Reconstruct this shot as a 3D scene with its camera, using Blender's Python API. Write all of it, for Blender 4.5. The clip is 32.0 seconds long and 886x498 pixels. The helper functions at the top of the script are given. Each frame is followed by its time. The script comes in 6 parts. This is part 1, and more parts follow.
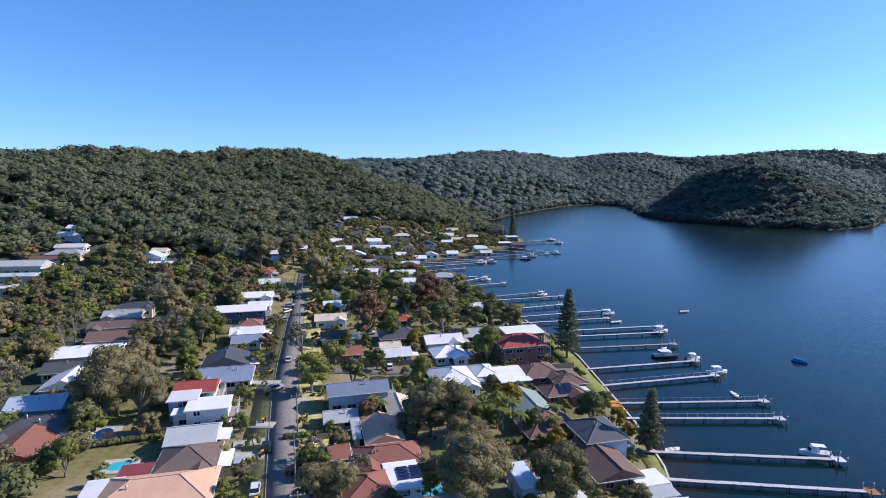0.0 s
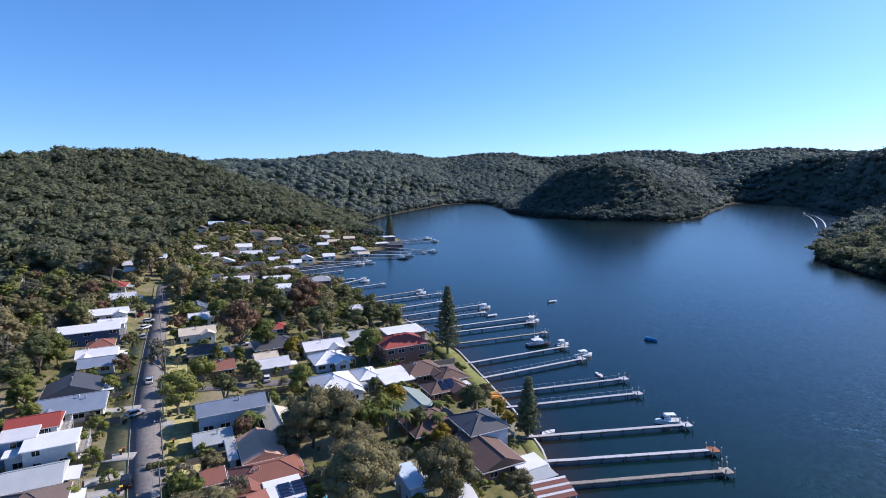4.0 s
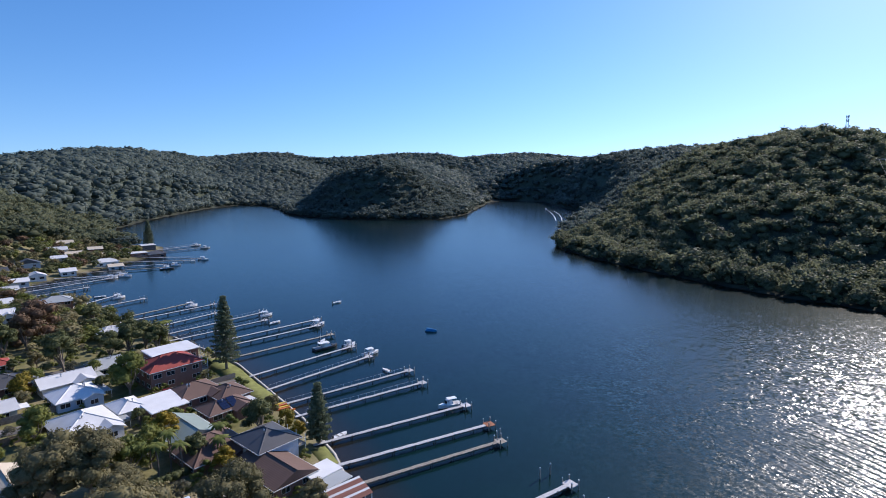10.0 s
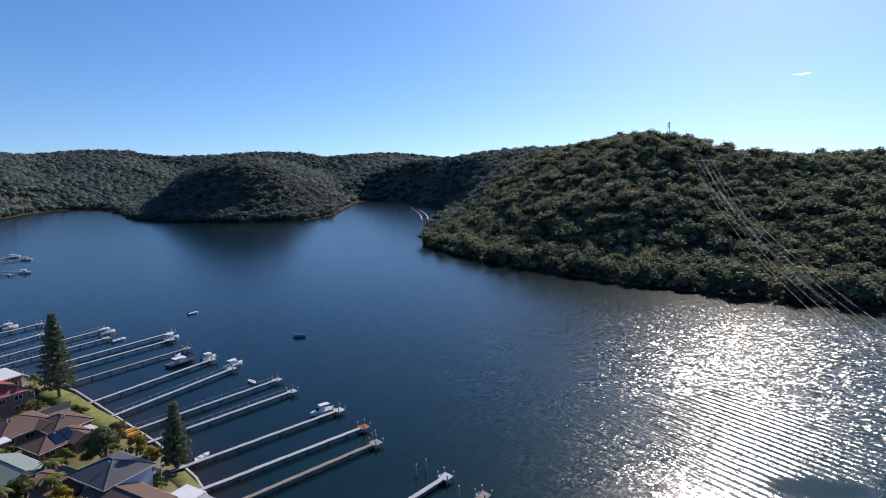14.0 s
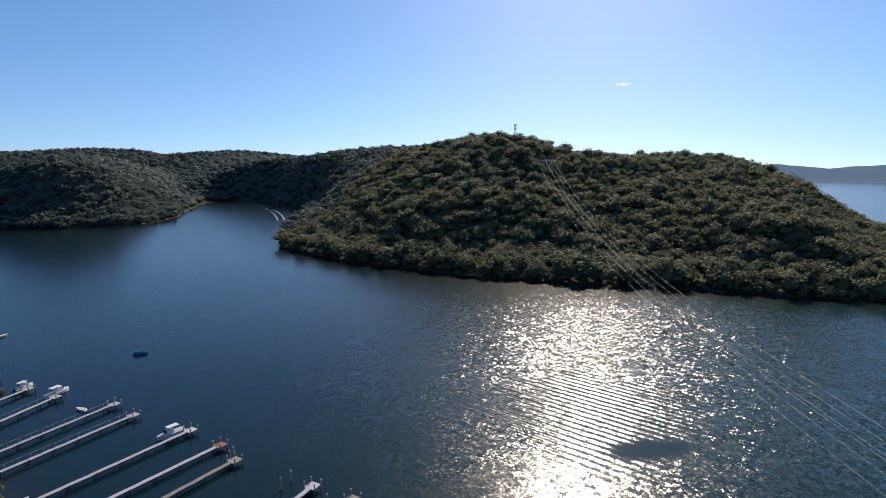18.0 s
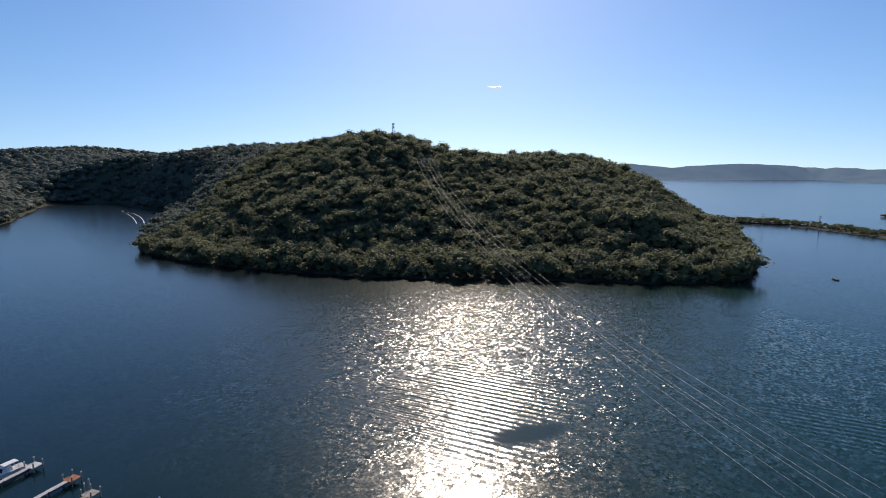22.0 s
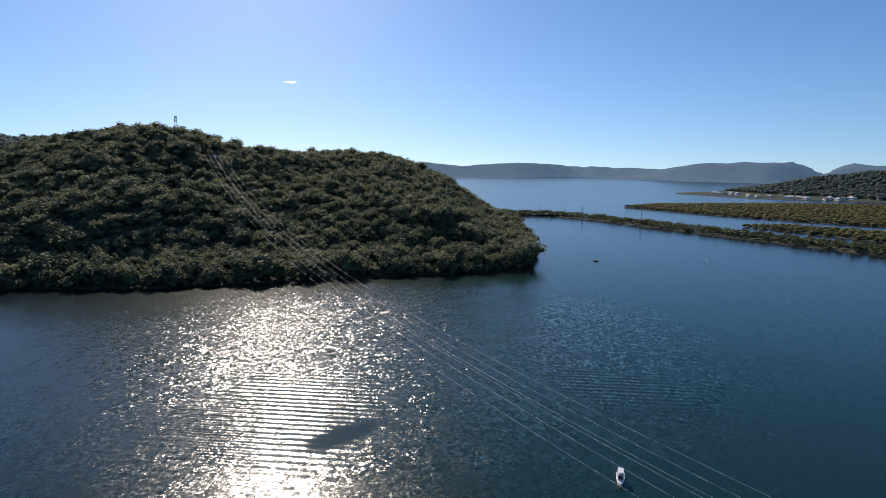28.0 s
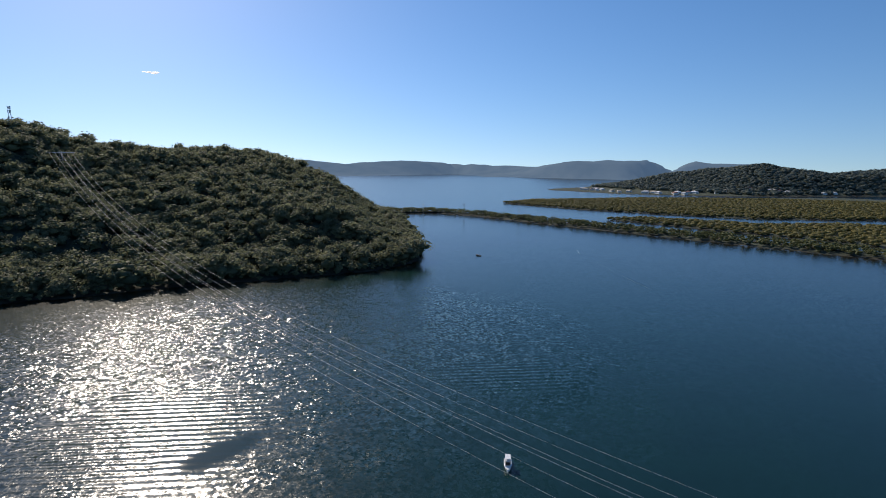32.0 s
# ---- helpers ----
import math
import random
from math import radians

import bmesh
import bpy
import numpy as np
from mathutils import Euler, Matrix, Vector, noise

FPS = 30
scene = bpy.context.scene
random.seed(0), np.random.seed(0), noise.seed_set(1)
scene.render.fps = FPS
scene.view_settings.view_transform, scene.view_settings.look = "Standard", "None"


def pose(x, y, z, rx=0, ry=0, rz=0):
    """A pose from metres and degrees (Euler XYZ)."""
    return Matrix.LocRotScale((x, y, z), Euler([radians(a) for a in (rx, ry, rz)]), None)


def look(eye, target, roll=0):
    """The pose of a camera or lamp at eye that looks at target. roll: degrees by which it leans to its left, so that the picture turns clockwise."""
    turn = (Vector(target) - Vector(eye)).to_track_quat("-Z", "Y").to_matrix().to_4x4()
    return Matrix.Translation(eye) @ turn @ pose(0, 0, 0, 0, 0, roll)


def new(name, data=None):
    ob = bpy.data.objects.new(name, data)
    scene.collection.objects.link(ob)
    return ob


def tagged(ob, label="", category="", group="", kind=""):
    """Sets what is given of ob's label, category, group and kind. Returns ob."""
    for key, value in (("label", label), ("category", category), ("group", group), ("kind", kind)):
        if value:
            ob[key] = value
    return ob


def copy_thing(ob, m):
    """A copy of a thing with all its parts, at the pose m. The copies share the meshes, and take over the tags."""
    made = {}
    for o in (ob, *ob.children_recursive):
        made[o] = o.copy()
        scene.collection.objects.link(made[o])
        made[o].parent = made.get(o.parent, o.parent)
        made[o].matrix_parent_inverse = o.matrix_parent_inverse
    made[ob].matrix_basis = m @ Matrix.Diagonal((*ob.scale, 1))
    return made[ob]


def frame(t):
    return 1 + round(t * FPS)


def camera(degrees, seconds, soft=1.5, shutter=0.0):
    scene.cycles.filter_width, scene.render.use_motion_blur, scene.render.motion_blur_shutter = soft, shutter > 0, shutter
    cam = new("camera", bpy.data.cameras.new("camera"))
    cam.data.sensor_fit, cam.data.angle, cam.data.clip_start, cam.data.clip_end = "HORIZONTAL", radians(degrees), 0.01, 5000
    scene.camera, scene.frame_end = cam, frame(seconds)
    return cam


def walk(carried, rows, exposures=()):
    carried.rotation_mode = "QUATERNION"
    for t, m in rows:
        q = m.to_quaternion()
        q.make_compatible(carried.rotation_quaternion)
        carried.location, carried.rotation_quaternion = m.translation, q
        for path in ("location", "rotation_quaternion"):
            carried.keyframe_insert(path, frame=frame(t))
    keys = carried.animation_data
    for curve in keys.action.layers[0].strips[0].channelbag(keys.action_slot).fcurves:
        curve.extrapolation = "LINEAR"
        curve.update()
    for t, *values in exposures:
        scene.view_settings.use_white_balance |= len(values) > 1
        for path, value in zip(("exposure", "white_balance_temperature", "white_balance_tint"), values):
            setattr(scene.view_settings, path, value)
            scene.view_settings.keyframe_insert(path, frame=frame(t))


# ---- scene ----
cam = camera(78.12, 32.0, 0.9)
PATH = [
    (0, (0.00, 0.00, 60.00), (0.000, 99.015, 45.997), 0.22),
    (0.5, (-0.02, 0.16, 60.00), (2.590, 99.137, 45.996), 0.16),
    (1, (-0.03, 0.31, 59.99), (5.165, 99.187, 45.989), 0.08),
    (1.5, (-0.04, 0.46, 59.99), (7.851, 99.172, 46.082), -0.03),
    (2, (-0.05, 0.60, 59.99), (10.573, 99.061, 46.078), -0.16),
    (2.5, (-0.06, 0.75, 59.98), (13.440, 98.863, 46.165), -0.25),
    (3, (-0.06, 0.89, 59.98), (16.279, 98.566, 46.140), -0.31),
    (3.5, (-0.06, 1.02, 59.97), (19.168, 98.163, 46.066), -0.30),
    (5.5, (-0.04, 1.52, 59.95), (31.285, 95.445, 45.902), -0.12),
    (6, (-0.03, 1.64, 59.95), (34.334, 94.494, 45.896), -0.09),
    (6.5, (-0.02, 1.76, 59.94), (37.237, 93.486, 45.885), -0.09),
    (7, (-0.00, 1.87, 59.94), (39.981, 92.438, 45.864), -0.11),
    (7.5, (0.02, 1.97, 59.93), (42.772, 91.271, 45.870), -0.07),
    (8, (0.04, 2.08, 59.92), (45.867, 89.832, 45.836), 0.02),
    (8.5, (0.06, 2.18, 59.92), (49.074, 88.206, 45.899), 0.02),
    (9, (0.09, 2.27, 59.91), (52.185, 86.472, 45.909), 0.02),
    (9.5, (0.12, 2.36, 59.90), (55.171, 84.673, 45.968), 0.04),
    (10, (0.15, 2.45, 59.90), (58.164, 82.709, 46.002), 0.07),
    (10.5, (0.18, 2.54, 59.89), (60.918, 80.753, 45.982), 0.05),
    (11, (0.22, 2.62, 59.88), (63.429, 78.844, 45.947), 0.07),
    (11.5, (0.26, 2.70, 59.87), (65.724, 76.990, 45.925), 0.07),
    (12, (0.30, 2.77, 59.87), (67.826, 75.200, 45.934), 0.08),
    (12.5, (0.34, 2.84, 59.86), (69.911, 73.313, 45.924), 0.10),
    (13, (0.39, 2.91, 59.85), (71.939, 71.368, 45.919), 0.08),
    (13.5, (0.44, 2.97, 59.84), (74.027, 69.246, 45.961), 0.06),
    (14, (0.49, 3.03, 59.83), (76.100, 66.985, 45.929), 0.05),
    (14.5, (0.54, 3.09, 59.82), (78.152, 64.602, 45.923), -0.00),
    (16.5, (0.78, 3.28, 59.78), (85.484, 54.562, 45.777), 0.05),
    (17, (0.85, 3.32, 59.77), (87.158, 51.844, 45.753), 0.07),
    (17.5, (0.92, 3.36, 59.76), (88.802, 48.956, 45.720), 0.04),
    (18, (0.99, 3.39, 59.75), (90.319, 46.080, 45.688), 0.05),
    (18.5, (1.06, 3.42, 59.74), (91.683, 43.282, 45.629), 0.07),
    (19, (1.14, 3.44, 59.73), (92.909, 40.578, 45.603), 0.06),
    (19.5, (1.22, 3.46, 59.72), (93.948, 38.119, 45.560), 0.09),
    (20, (1.30, 3.48, 59.71), (94.862, 35.808, 45.515), 0.05),
    (20.5, (1.39, 3.50, 59.70), (95.665, 33.665, 45.511), 0.05),
    (21, (1.47, 3.51, 59.68), (96.388, 31.590, 45.465), 0.10),
    (21.5, (1.56, 3.51, 59.67), (97.157, 29.180, 45.436), 0.10),
    (22, (1.65, 3.52, 59.66), (98.070, 25.885, 45.399), 0.08),
    (22.5, (1.75, 3.52, 59.65), (98.876, 22.519, 45.333), 0.08),
    (23, (1.84, 3.51, 59.63), (99.580, 19.075, 45.300), 0.08),
    (23.5, (1.94, 3.51, 59.62), (100.138, 15.862, 45.302), 0.07),
    (24, (2.04, 3.50, 59.61), (100.564, 12.775, 45.195), 0.07),
    (24.5, (2.15, 3.48, 59.59), (100.905, 9.762, 45.187), 0.05),
    (25, (2.25, 3.46, 59.58), (101.155, 6.777, 45.168), 0.06),
    (25.5, (2.36, 3.44, 59.57), (101.317, 3.956, 45.141), 0.08),
    (27.5, (2.83, 3.32, 59.51), (101.249, -6.806, 45.007), 0.08),
    (28, (2.95, 3.28, 59.49), (101.072, -9.392, 44.970), 0.10),
    (28.5, (3.07, 3.24, 59.48), (100.830, -11.978, 44.926), 0.09),
    (29, (3.20, 3.19, 59.46), (100.535, -14.484, 44.862), 0.05),
    (29.5, (3.33, 3.14, 59.45), (100.164, -17.052, 44.786), 0.06),
    (30, (3.46, 3.09, 59.43), (99.712, -19.687, 44.706), 0.03),
    (30.5, (3.59, 3.03, 59.42), (99.162, -22.444, 44.659), 0.04),
    (31, (3.73, 2.97, 59.40), (98.595, -24.997, 44.618), -0.03),
    (31.5, (3.87, 2.91, 59.38), (97.930, -27.637, 44.559), -0.01),
    (32, (4.01, 2.84, 59.37), (97.259, -30.079, 44.486), 0.05),
]
walk(cam, [(t, look(eye, target, roll)) for t, eye, target, roll in PATH],
     [(0.0, 0.36, 5900, 19), (6.0, 0.34, 5900, 19), (9.0, 0.2, 5950, 18), (13.0, -0.05, 6150, 17), (20.0, -0.22, 6950, 17), (32.0, -0.33, 6600, 15)])
# Sun: over the water, a little ahead of the first view's right hand.
SUN_AZIMUTH, SUN_HEIGHT = 79.0, 34.0
world = bpy.data.worlds.new("sky")
scene.world = world
world.use_nodes = True
wn = world.node_tree
sky = wn.nodes.new("ShaderNodeTexSky")
sky.sky_type, sky.sun_disc = "NISHITA", False
sky.sun_elevation, sky.sun_rotation = radians(SUN_HEIGHT), radians(SUN_AZIMUTH)
sky.air_density, sky.dust_density, sky.ozone_density, sky.altitude = 1.0, 0.5, 4.5, 700
aim = wn.nodes.new("ShaderNodeTexCoord")
lift = wn.nodes.new("ShaderNodeMapping")
lift.inputs["Scale"].default_value, lift.inputs["Location"].default_value = (1, 1, 0.88), (0, 0, 0.07)
wn.links.new(aim.outputs["Generated"], lift.inputs["Vector"])
wn.links.new(lift.outputs[0], sky.inputs["Vector"])
clear = wn.nodes.new("ShaderNodeHueSaturation")
clear.inputs["Saturation"].default_value = 1.18
wn.links.new(sky.outputs["Color"], clear.inputs["Color"])
wn.links.new(clear.outputs[0], wn.nodes["Background"].inputs["Color"])
wn.nodes["Background"].inputs["Strength"].default_value = 0.14
lamp = bpy.data.lights.new("sun", "SUN")
lamp.energy, lamp.angle, lamp.color = 5.2, radians(0.53), (1.0, 0.90, 0.75)
sun = new("sun", lamp)
sa, sh = radians(SUN_AZIMUTH), radians(SUN_HEIGHT)
to_sun = Vector((math.sin(sa) * math.cos(sh), math.cos(sa) * math.cos(sh), math.sin(sh)))
sun.matrix_world = look(to_sun * 900, (0, 0, 0))


# ---- materials ----
def nodes_of(name):
    m = bpy.data.materials.new(name)
    m.use_nodes = True
    t = m.node_tree
    return m, t, t.nodes["Principled BSDF"]


def add(t, kind, **inputs):
    n = t.nodes.new(kind)
    for k, v in inputs.items():
        n.inputs[k.replace("_", " ")].default_value = v
    return n


def mixed(t, fac, a, b):
    """A colour mix node's output: fac, a and b are sockets or values."""
    n = t.nodes.new("ShaderNodeMix")
    n.data_type = "RGBA"
    for socket, v in ((n.inputs[0], fac), (n.inputs[6], a), (n.inputs[7], b)):
        if hasattr(v, "is_linked"):
            t.links.new(v, socket)
        else:
            socket.default_value = v if isinstance(v, float) else (*v, 1)
    return n.outputs[2]


def ramp(t, source, lo, hi):
    n = t.nodes.new("ShaderNodeMapRange")
    n.inputs[1].default_value, n.inputs[2].default_value = lo, hi
    t.links.new(source, n.inputs[0])
    return n.outputs[0]


def noise_of(t, scale, detail=4.0, coord="Object"):
    c = t.nodes.new("ShaderNodeTexCoord")
    n = add(t, "ShaderNodeTexNoise", Scale=scale, Detail=detail)
    t.links.new(c.outputs[coord], n.inputs["Vector"])
    return n.outputs[0]


def surface(name, colour, rough=0.8, metal=0.0, grain=3.0, spread=0.25, bump=0.15, dirt=0.3, vary=0.0, spec=0.5):
    """A worn plain surface: fine grain, broad stains and a little relief."""
    m, t, p = nodes_of(name)
    dark = tuple(c * (1 - spread) for c in colour)
    light = tuple(min(1, c * (1 + spread * 0.6)) for c in colour)
    col = mixed(t, ramp(t, noise_of(t, grain, 6), 0.3, 0.7), dark, light)
    soil = tuple(c * 0.55 + g * 0.12 for c, g in zip(colour, (0.5, 0.42, 0.32)))
    broad = ramp(t, noise_of(t, grain * 0.11, 3), 0.55, 0.8)
    k = t.nodes.new("ShaderNodeMath")
    k.operation = "MULTIPLY"
    k.inputs[1].default_value = dirt
    t.links.new(broad, k.inputs[0])
    col = mixed(t, k.outputs[0], col, soil)
    if vary:
        info = t.nodes.new("ShaderNodeObjectInfo")
        h = t.nodes.new("ShaderNodeHueSaturation")
        v = t.nodes.new("ShaderNodeMapRange")
        v.inputs[3].default_value, v.inputs[4].default_value = 1 - vary, 1 + vary
        t.links.new(info.outputs["Random"], v.inputs[0])
        t.links.new(v.outputs[0], h.inputs["Value"])
        t.links.new(col, h.inputs["Color"])
        col = h.outputs[0]
    t.links.new(col, p.inputs["Base Color"])
    p.inputs["Roughness"].default_value, p.inputs["Metallic"].default_value = rough, metal
    p.inputs["Specular IOR Level"].default_value = spec
    if bump:
        b = add(t, "ShaderNodeBump", Strength=bump, Distance=0.05)
        t.links.new(noise_of(t, grain * 4, 4), b.inputs["Height"])
        t.links.new(b.outputs[0], p.inputs["Normal"])
    return m


def roofing(name, colour, pitch, rough, depth, vary=0.08):
    """Roof cover laid in courses or ribs of the given pitch in metres, with weathering."""
    m, t, p = nodes_of(name)
    c = t.nodes.new("ShaderNodeTexCoord")
    waves = []
    for axis in "XY":
        w = add(t, "ShaderNodeTexWave", Scale=0.314 / pitch, Distortion=0.0)
        w.bands_direction = axis
        t.links.new(c.outputs["Object"], w.inputs["Vector"])
        waves.append(w.outputs[1])
    both = t.nodes.new("ShaderNodeMath")
    both.operation = "ADD"
    t.links.new(waves[0], both.inputs[0])
    t.links.new(waves[1], both.inputs[1])
    worn = ramp(t, noise_of(t, 0.35, 5), 0.35, 0.75)
    col = mixed(t, worn, tuple(x * 0.82 for x in colour), tuple(min(1, x * 1.1) for x in colour))
    col = mixed(t, ramp(t, noise_of(t, 5.0, 3), 0.2, 0.9), tuple(x * 0.8 for x in colour), col)
    info = t.nodes.new("ShaderNodeObjectInfo")
    h = t.nodes.new("ShaderNodeHueSaturation")
    v = t.nodes.new("ShaderNodeMapRange")
    v.inputs[3].default_value, v.inputs[4].default_value = 1 - vary, 1 + vary
    t.links.new(info.outputs["Random"], v.inputs[0])
    t.links.new(v.outputs[0], h.inputs["Value"])
    t.links.new(col, h.inputs["Color"])
    t.links.new(h.outputs[0], p.inputs["Base Color"])
    p.inputs["Roughness"].default_value = rough
    b = add(t, "ShaderNodeBump", Strength=0.16, Distance=depth)
    t.links.new(both.outputs[0], b.inputs["Height"])
    t.links.new(b.outputs[0], p.inputs["Normal"])
    return m


def foliage(name, dark, light, tip, through_light=0.25):
    """Leaves: tone by tree (tint) and by clump, soft and slightly translucent."""
    m, t, p = nodes_of(name)
    a = t.nodes.new("ShaderNodeAttribute")
    a.attribute_name = "tint"
    geo = t.nodes.new("ShaderNodeNewGeometry")
    info = t.nodes.new("ShaderNodeObjectInfo")
    s = t.nodes.new("ShaderNodeMath")
    s.operation = "ADD"
    t.links.new(a.outputs["Fac"], s.inputs[0])
    t.links.new(info.outputs["Random"], s.inputs[1])
    f = t.nodes.new("ShaderNodeMath")
    f.operation = "FRACT"
    t.links.new(s.outputs[0], f.inputs[0])
    col = mixed(t, f.outputs[0], dark, light)
    col = mixed(t, ramp(t, geo.outputs["Random Per Island"], 0.55, 1.6), col, tip)
    p.inputs["Roughness"].default_value = 0.6
    p.inputs["Specular IOR Level"].default_value = 0.15
    tr = t.nodes.new("ShaderNodeBsdfTranslucent")
    t.links.new(col, p.inputs["Base Color"])
    t.links.new(col, tr.inputs["Color"])
    mix = t.nodes.new("ShaderNodeMixShader")
    mix.inputs[0].default_value = through_light
    t.links.new(p.outputs[0], mix.inputs[1])
    t.links.new(tr.outputs[0], mix.inputs[2])
    t.links.new(mix.outputs[0], t.nodes["Material Output"].inputs["Surface"])
    return m


def ground_material():
    m, t, p = nodes_of("ground_cover")
    grass = mixed(t, ramp(t, noise_of(t, 0.6, 6), 0.3, 0.7), (0.11, 0.112, 0.042), (0.21, 0.19, 0.085))
    dry = mixed(t, ramp(t, noise_of(t, 1.7, 5), 0.3, 0.7), (0.22, 0.19, 0.11), (0.32, 0.27, 0.17))
    lawn = mixed(t, ramp(t, noise_of(t, 0.055, 5), 0.45, 0.65), grass, dry)
    wild = mixed(t, ramp(t, noise_of(t, 0.2, 6), 0.3, 0.7), (0.050, 0.062, 0.044), (0.085, 0.100, 0.070))
    a = t.nodes.new("ShaderNodeAttribute")
    a.attribute_name = "wild"
    col = mixed(t, a.outputs["Fac"], lawn, wild)
    s = t.nodes.new("ShaderNodeAttribute")
    s.attribute_name = "shore"
    mud = mixed(t, ramp(t, noise_of(t, 0.4, 5), 0.3, 0.7), (0.022, 0.021, 0.016), (0.050, 0.045, 0.035))
    col = mixed(t, s.outputs["Fac"], col, mud)
    t.links.new(col, p.inputs["Base Color"])
    p.inputs["Roughness"].default_value, p.inputs["Specular IOR Level"].default_value = 0.95, 0.15
    b = add(t, "ShaderNodeBump", Strength=0.5, Distance=0.12)
    t.links.new(noise_of(t, 2.5, 6), b.inputs["Height"])
    canopy = t.nodes.new("ShaderNodeMath")
    canopy.operation = "MULTIPLY"
    t.links.new(noise_of(t, 0.045, 5), canopy.inputs[0])
    t.links.new(a.outputs["Fac"], canopy.inputs[1])
    broad = add(t, "ShaderNodeBump", Strength=0.8, Distance=9.0)
    t.links.new(canopy.outputs[0], broad.inputs["Height"])
    t.links.new(b.outputs[0], broad.inputs["Normal"])
    t.links.new(broad.outputs[0], p.inputs["Normal"])
    return m


def hazed_hills_material():
    """Hills some four kilometres off, the air's blue veil painted in as colour and glow."""
    m, t, p = nodes_of("haze_painted_hills")
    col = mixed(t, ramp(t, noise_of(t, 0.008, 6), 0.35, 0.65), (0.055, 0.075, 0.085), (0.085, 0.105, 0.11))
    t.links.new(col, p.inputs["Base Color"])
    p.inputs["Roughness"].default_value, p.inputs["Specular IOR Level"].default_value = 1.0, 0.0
    # An even blue emission imitates the haze that lies before the hills.
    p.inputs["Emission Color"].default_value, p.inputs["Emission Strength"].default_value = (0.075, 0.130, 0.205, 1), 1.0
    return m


def water_material():
    m, t, p = nodes_of("bay_water")
    c = t.nodes.new("ShaderNodeTexCoord")

    def waves(scale, detail, stretch, turn):
        mp = t.nodes.new("ShaderNodeMapping")
        mp.inputs["Scale"].default_value = (1, stretch, 1)
        mp.inputs["Rotation"].default_value = (0, 0, radians(turn))
        t.links.new(c.outputs["Object"], mp.inputs["Vector"])
        n = add(t, "ShaderNodeTexNoise", Scale=scale, Detail=detail)
        t.links.new(mp.outputs[0], n.inputs["Vector"])
        return n.outputs[0]

    def maths(op, a, b):
        n = t.nodes.new("ShaderNodeMath")
        n.operation = op
        for s, v in ((n.inputs[0], a), (n.inputs[1], b)):
            if hasattr(v, "is_linked"):
                t.links.new(v, s)
            else:
                s.default_value = v
        return n.outputs[0]

    def spot(x, y, rx, ry, turn, lo, hi, grain=0.07):
        """1 inside an oval on the water, falling to 0 outside."""
        mp = t.nodes.new("ShaderNodeMapping")
        mp.vector_type = "TEXTURE"
        mp.inputs["Location"].default_value = (x, y, 0)
        mp.inputs["Rotation"].default_value = (0, 0, radians(turn))
        mp.inputs["Scale"].default_value = (rx, ry, 1)
        t.links.new(c.outputs["Object"], mp.inputs["Vector"])
        ln = t.nodes.new("ShaderNodeVectorMath")
        ln.operation = "LENGTH"
        t.links.new(mp.outputs[0], ln.inputs[0])
        ragged = maths("ADD", ln.outputs["Value"], maths("MULTIPLY", waves(grain, 3, 1, 0), 0.5))
        return ramp(t, ragged, hi, lo)

    breeze = ramp(t, waves(0.006, 3, 2.2, 20), 0.38, 0.62)
    calm = spot(120, 12, 14, 5.6, -54, 0.7, 1.3, 0.22)
    chop = maths("SUBTRACT", waves(0.85, 2, 1.4, 12), 0.5)
    swell = maths("MULTIPLY", maths("SUBTRACT", waves(0.34, 2, 0.7, 4), 0.5), spot(235, 60, 75, 95, 0, 0.7, 1.5))
    fine = maths("SUBTRACT", waves(1.8, 1, 1.2, -20), 0.5)
    wave = add(t, "ShaderNodeTexWave", Scale=0.135, Distortion=1.0, Detail=1.0)
    mp = t.nodes.new("ShaderNodeMapping")
    mp.inputs["Rotation"].default_value = (0, 0, radians(14))
    t.links.new(c.outputs["Object"], mp.inputs["Vector"])
    t.links.new(mp.outputs[0], wave.inputs["Vector"])
    trains = maths("ADD", spot(134, 28, 32, 34, 0, 0.75, 1.35), maths("MULTIPLY", spot(140, -62, 16, 26, -20, 0.6, 1.3), 0.5))
    train = maths("MULTIPLY", maths("SUBTRACT", wave.outputs[1], 0.5), trains)
    gust = maths("ADD", maths("MULTIPLY", ramp(t, waves(0.11, 3, 1.6, 35), 0.3, 0.72), 0.9), 0.45)
    slick = maths("SUBTRACT", 1.0, maths("MULTIPLY", spot(95, 18, 25, 18, 10, 0.6, 1.5), 0.3))
    still = maths("SUBTRACT", 1.0, maths("MULTIPLY", calm, 0.88))
    ruffle = maths("ADD", maths("MULTIPLY", breeze, 0.06), maths("ADD", maths("MULTIPLY", spot(188, 4, 112, 118, 0, 0.65, 1.35), 0.78), 0.055))
    ruffle = maths("MULTIPLY", maths("MULTIPLY", ruffle, gust), maths("MULTIPLY", slick, still))

    # Wind ripples: small wavelets, each with a tilt of its own.
    def facets(scale, size):
        cells = add(t, "ShaderNodeTexVoronoi", Scale=scale)
        t.links.new(c.outputs["Object"], cells.inputs["Vector"])
        k = t.nodes.new("ShaderNodeVectorMath")
        k.operation = "MULTIPLY_ADD"
        t.links.new(cells.outputs["Color"], k.inputs[0])
        k.inputs[1].default_value, k.inputs[2].default_value = (2 * size, 2 * size, 0), (-size, -size, 0)
        return k.outputs[0]

    def vectors(op, a, b):
        n = t.nodes.new("ShaderNodeVectorMath")
        n.operation = op
        t.links.new(a, n.inputs[0])
        if b is not None:
            t.links.new(b, n.inputs[3 if op == "SCALE" else 1])
        return n.outputs[0]

    tilt = vectors("ADD", facets(2.1, 0.165), facets(0.95, 0.135))
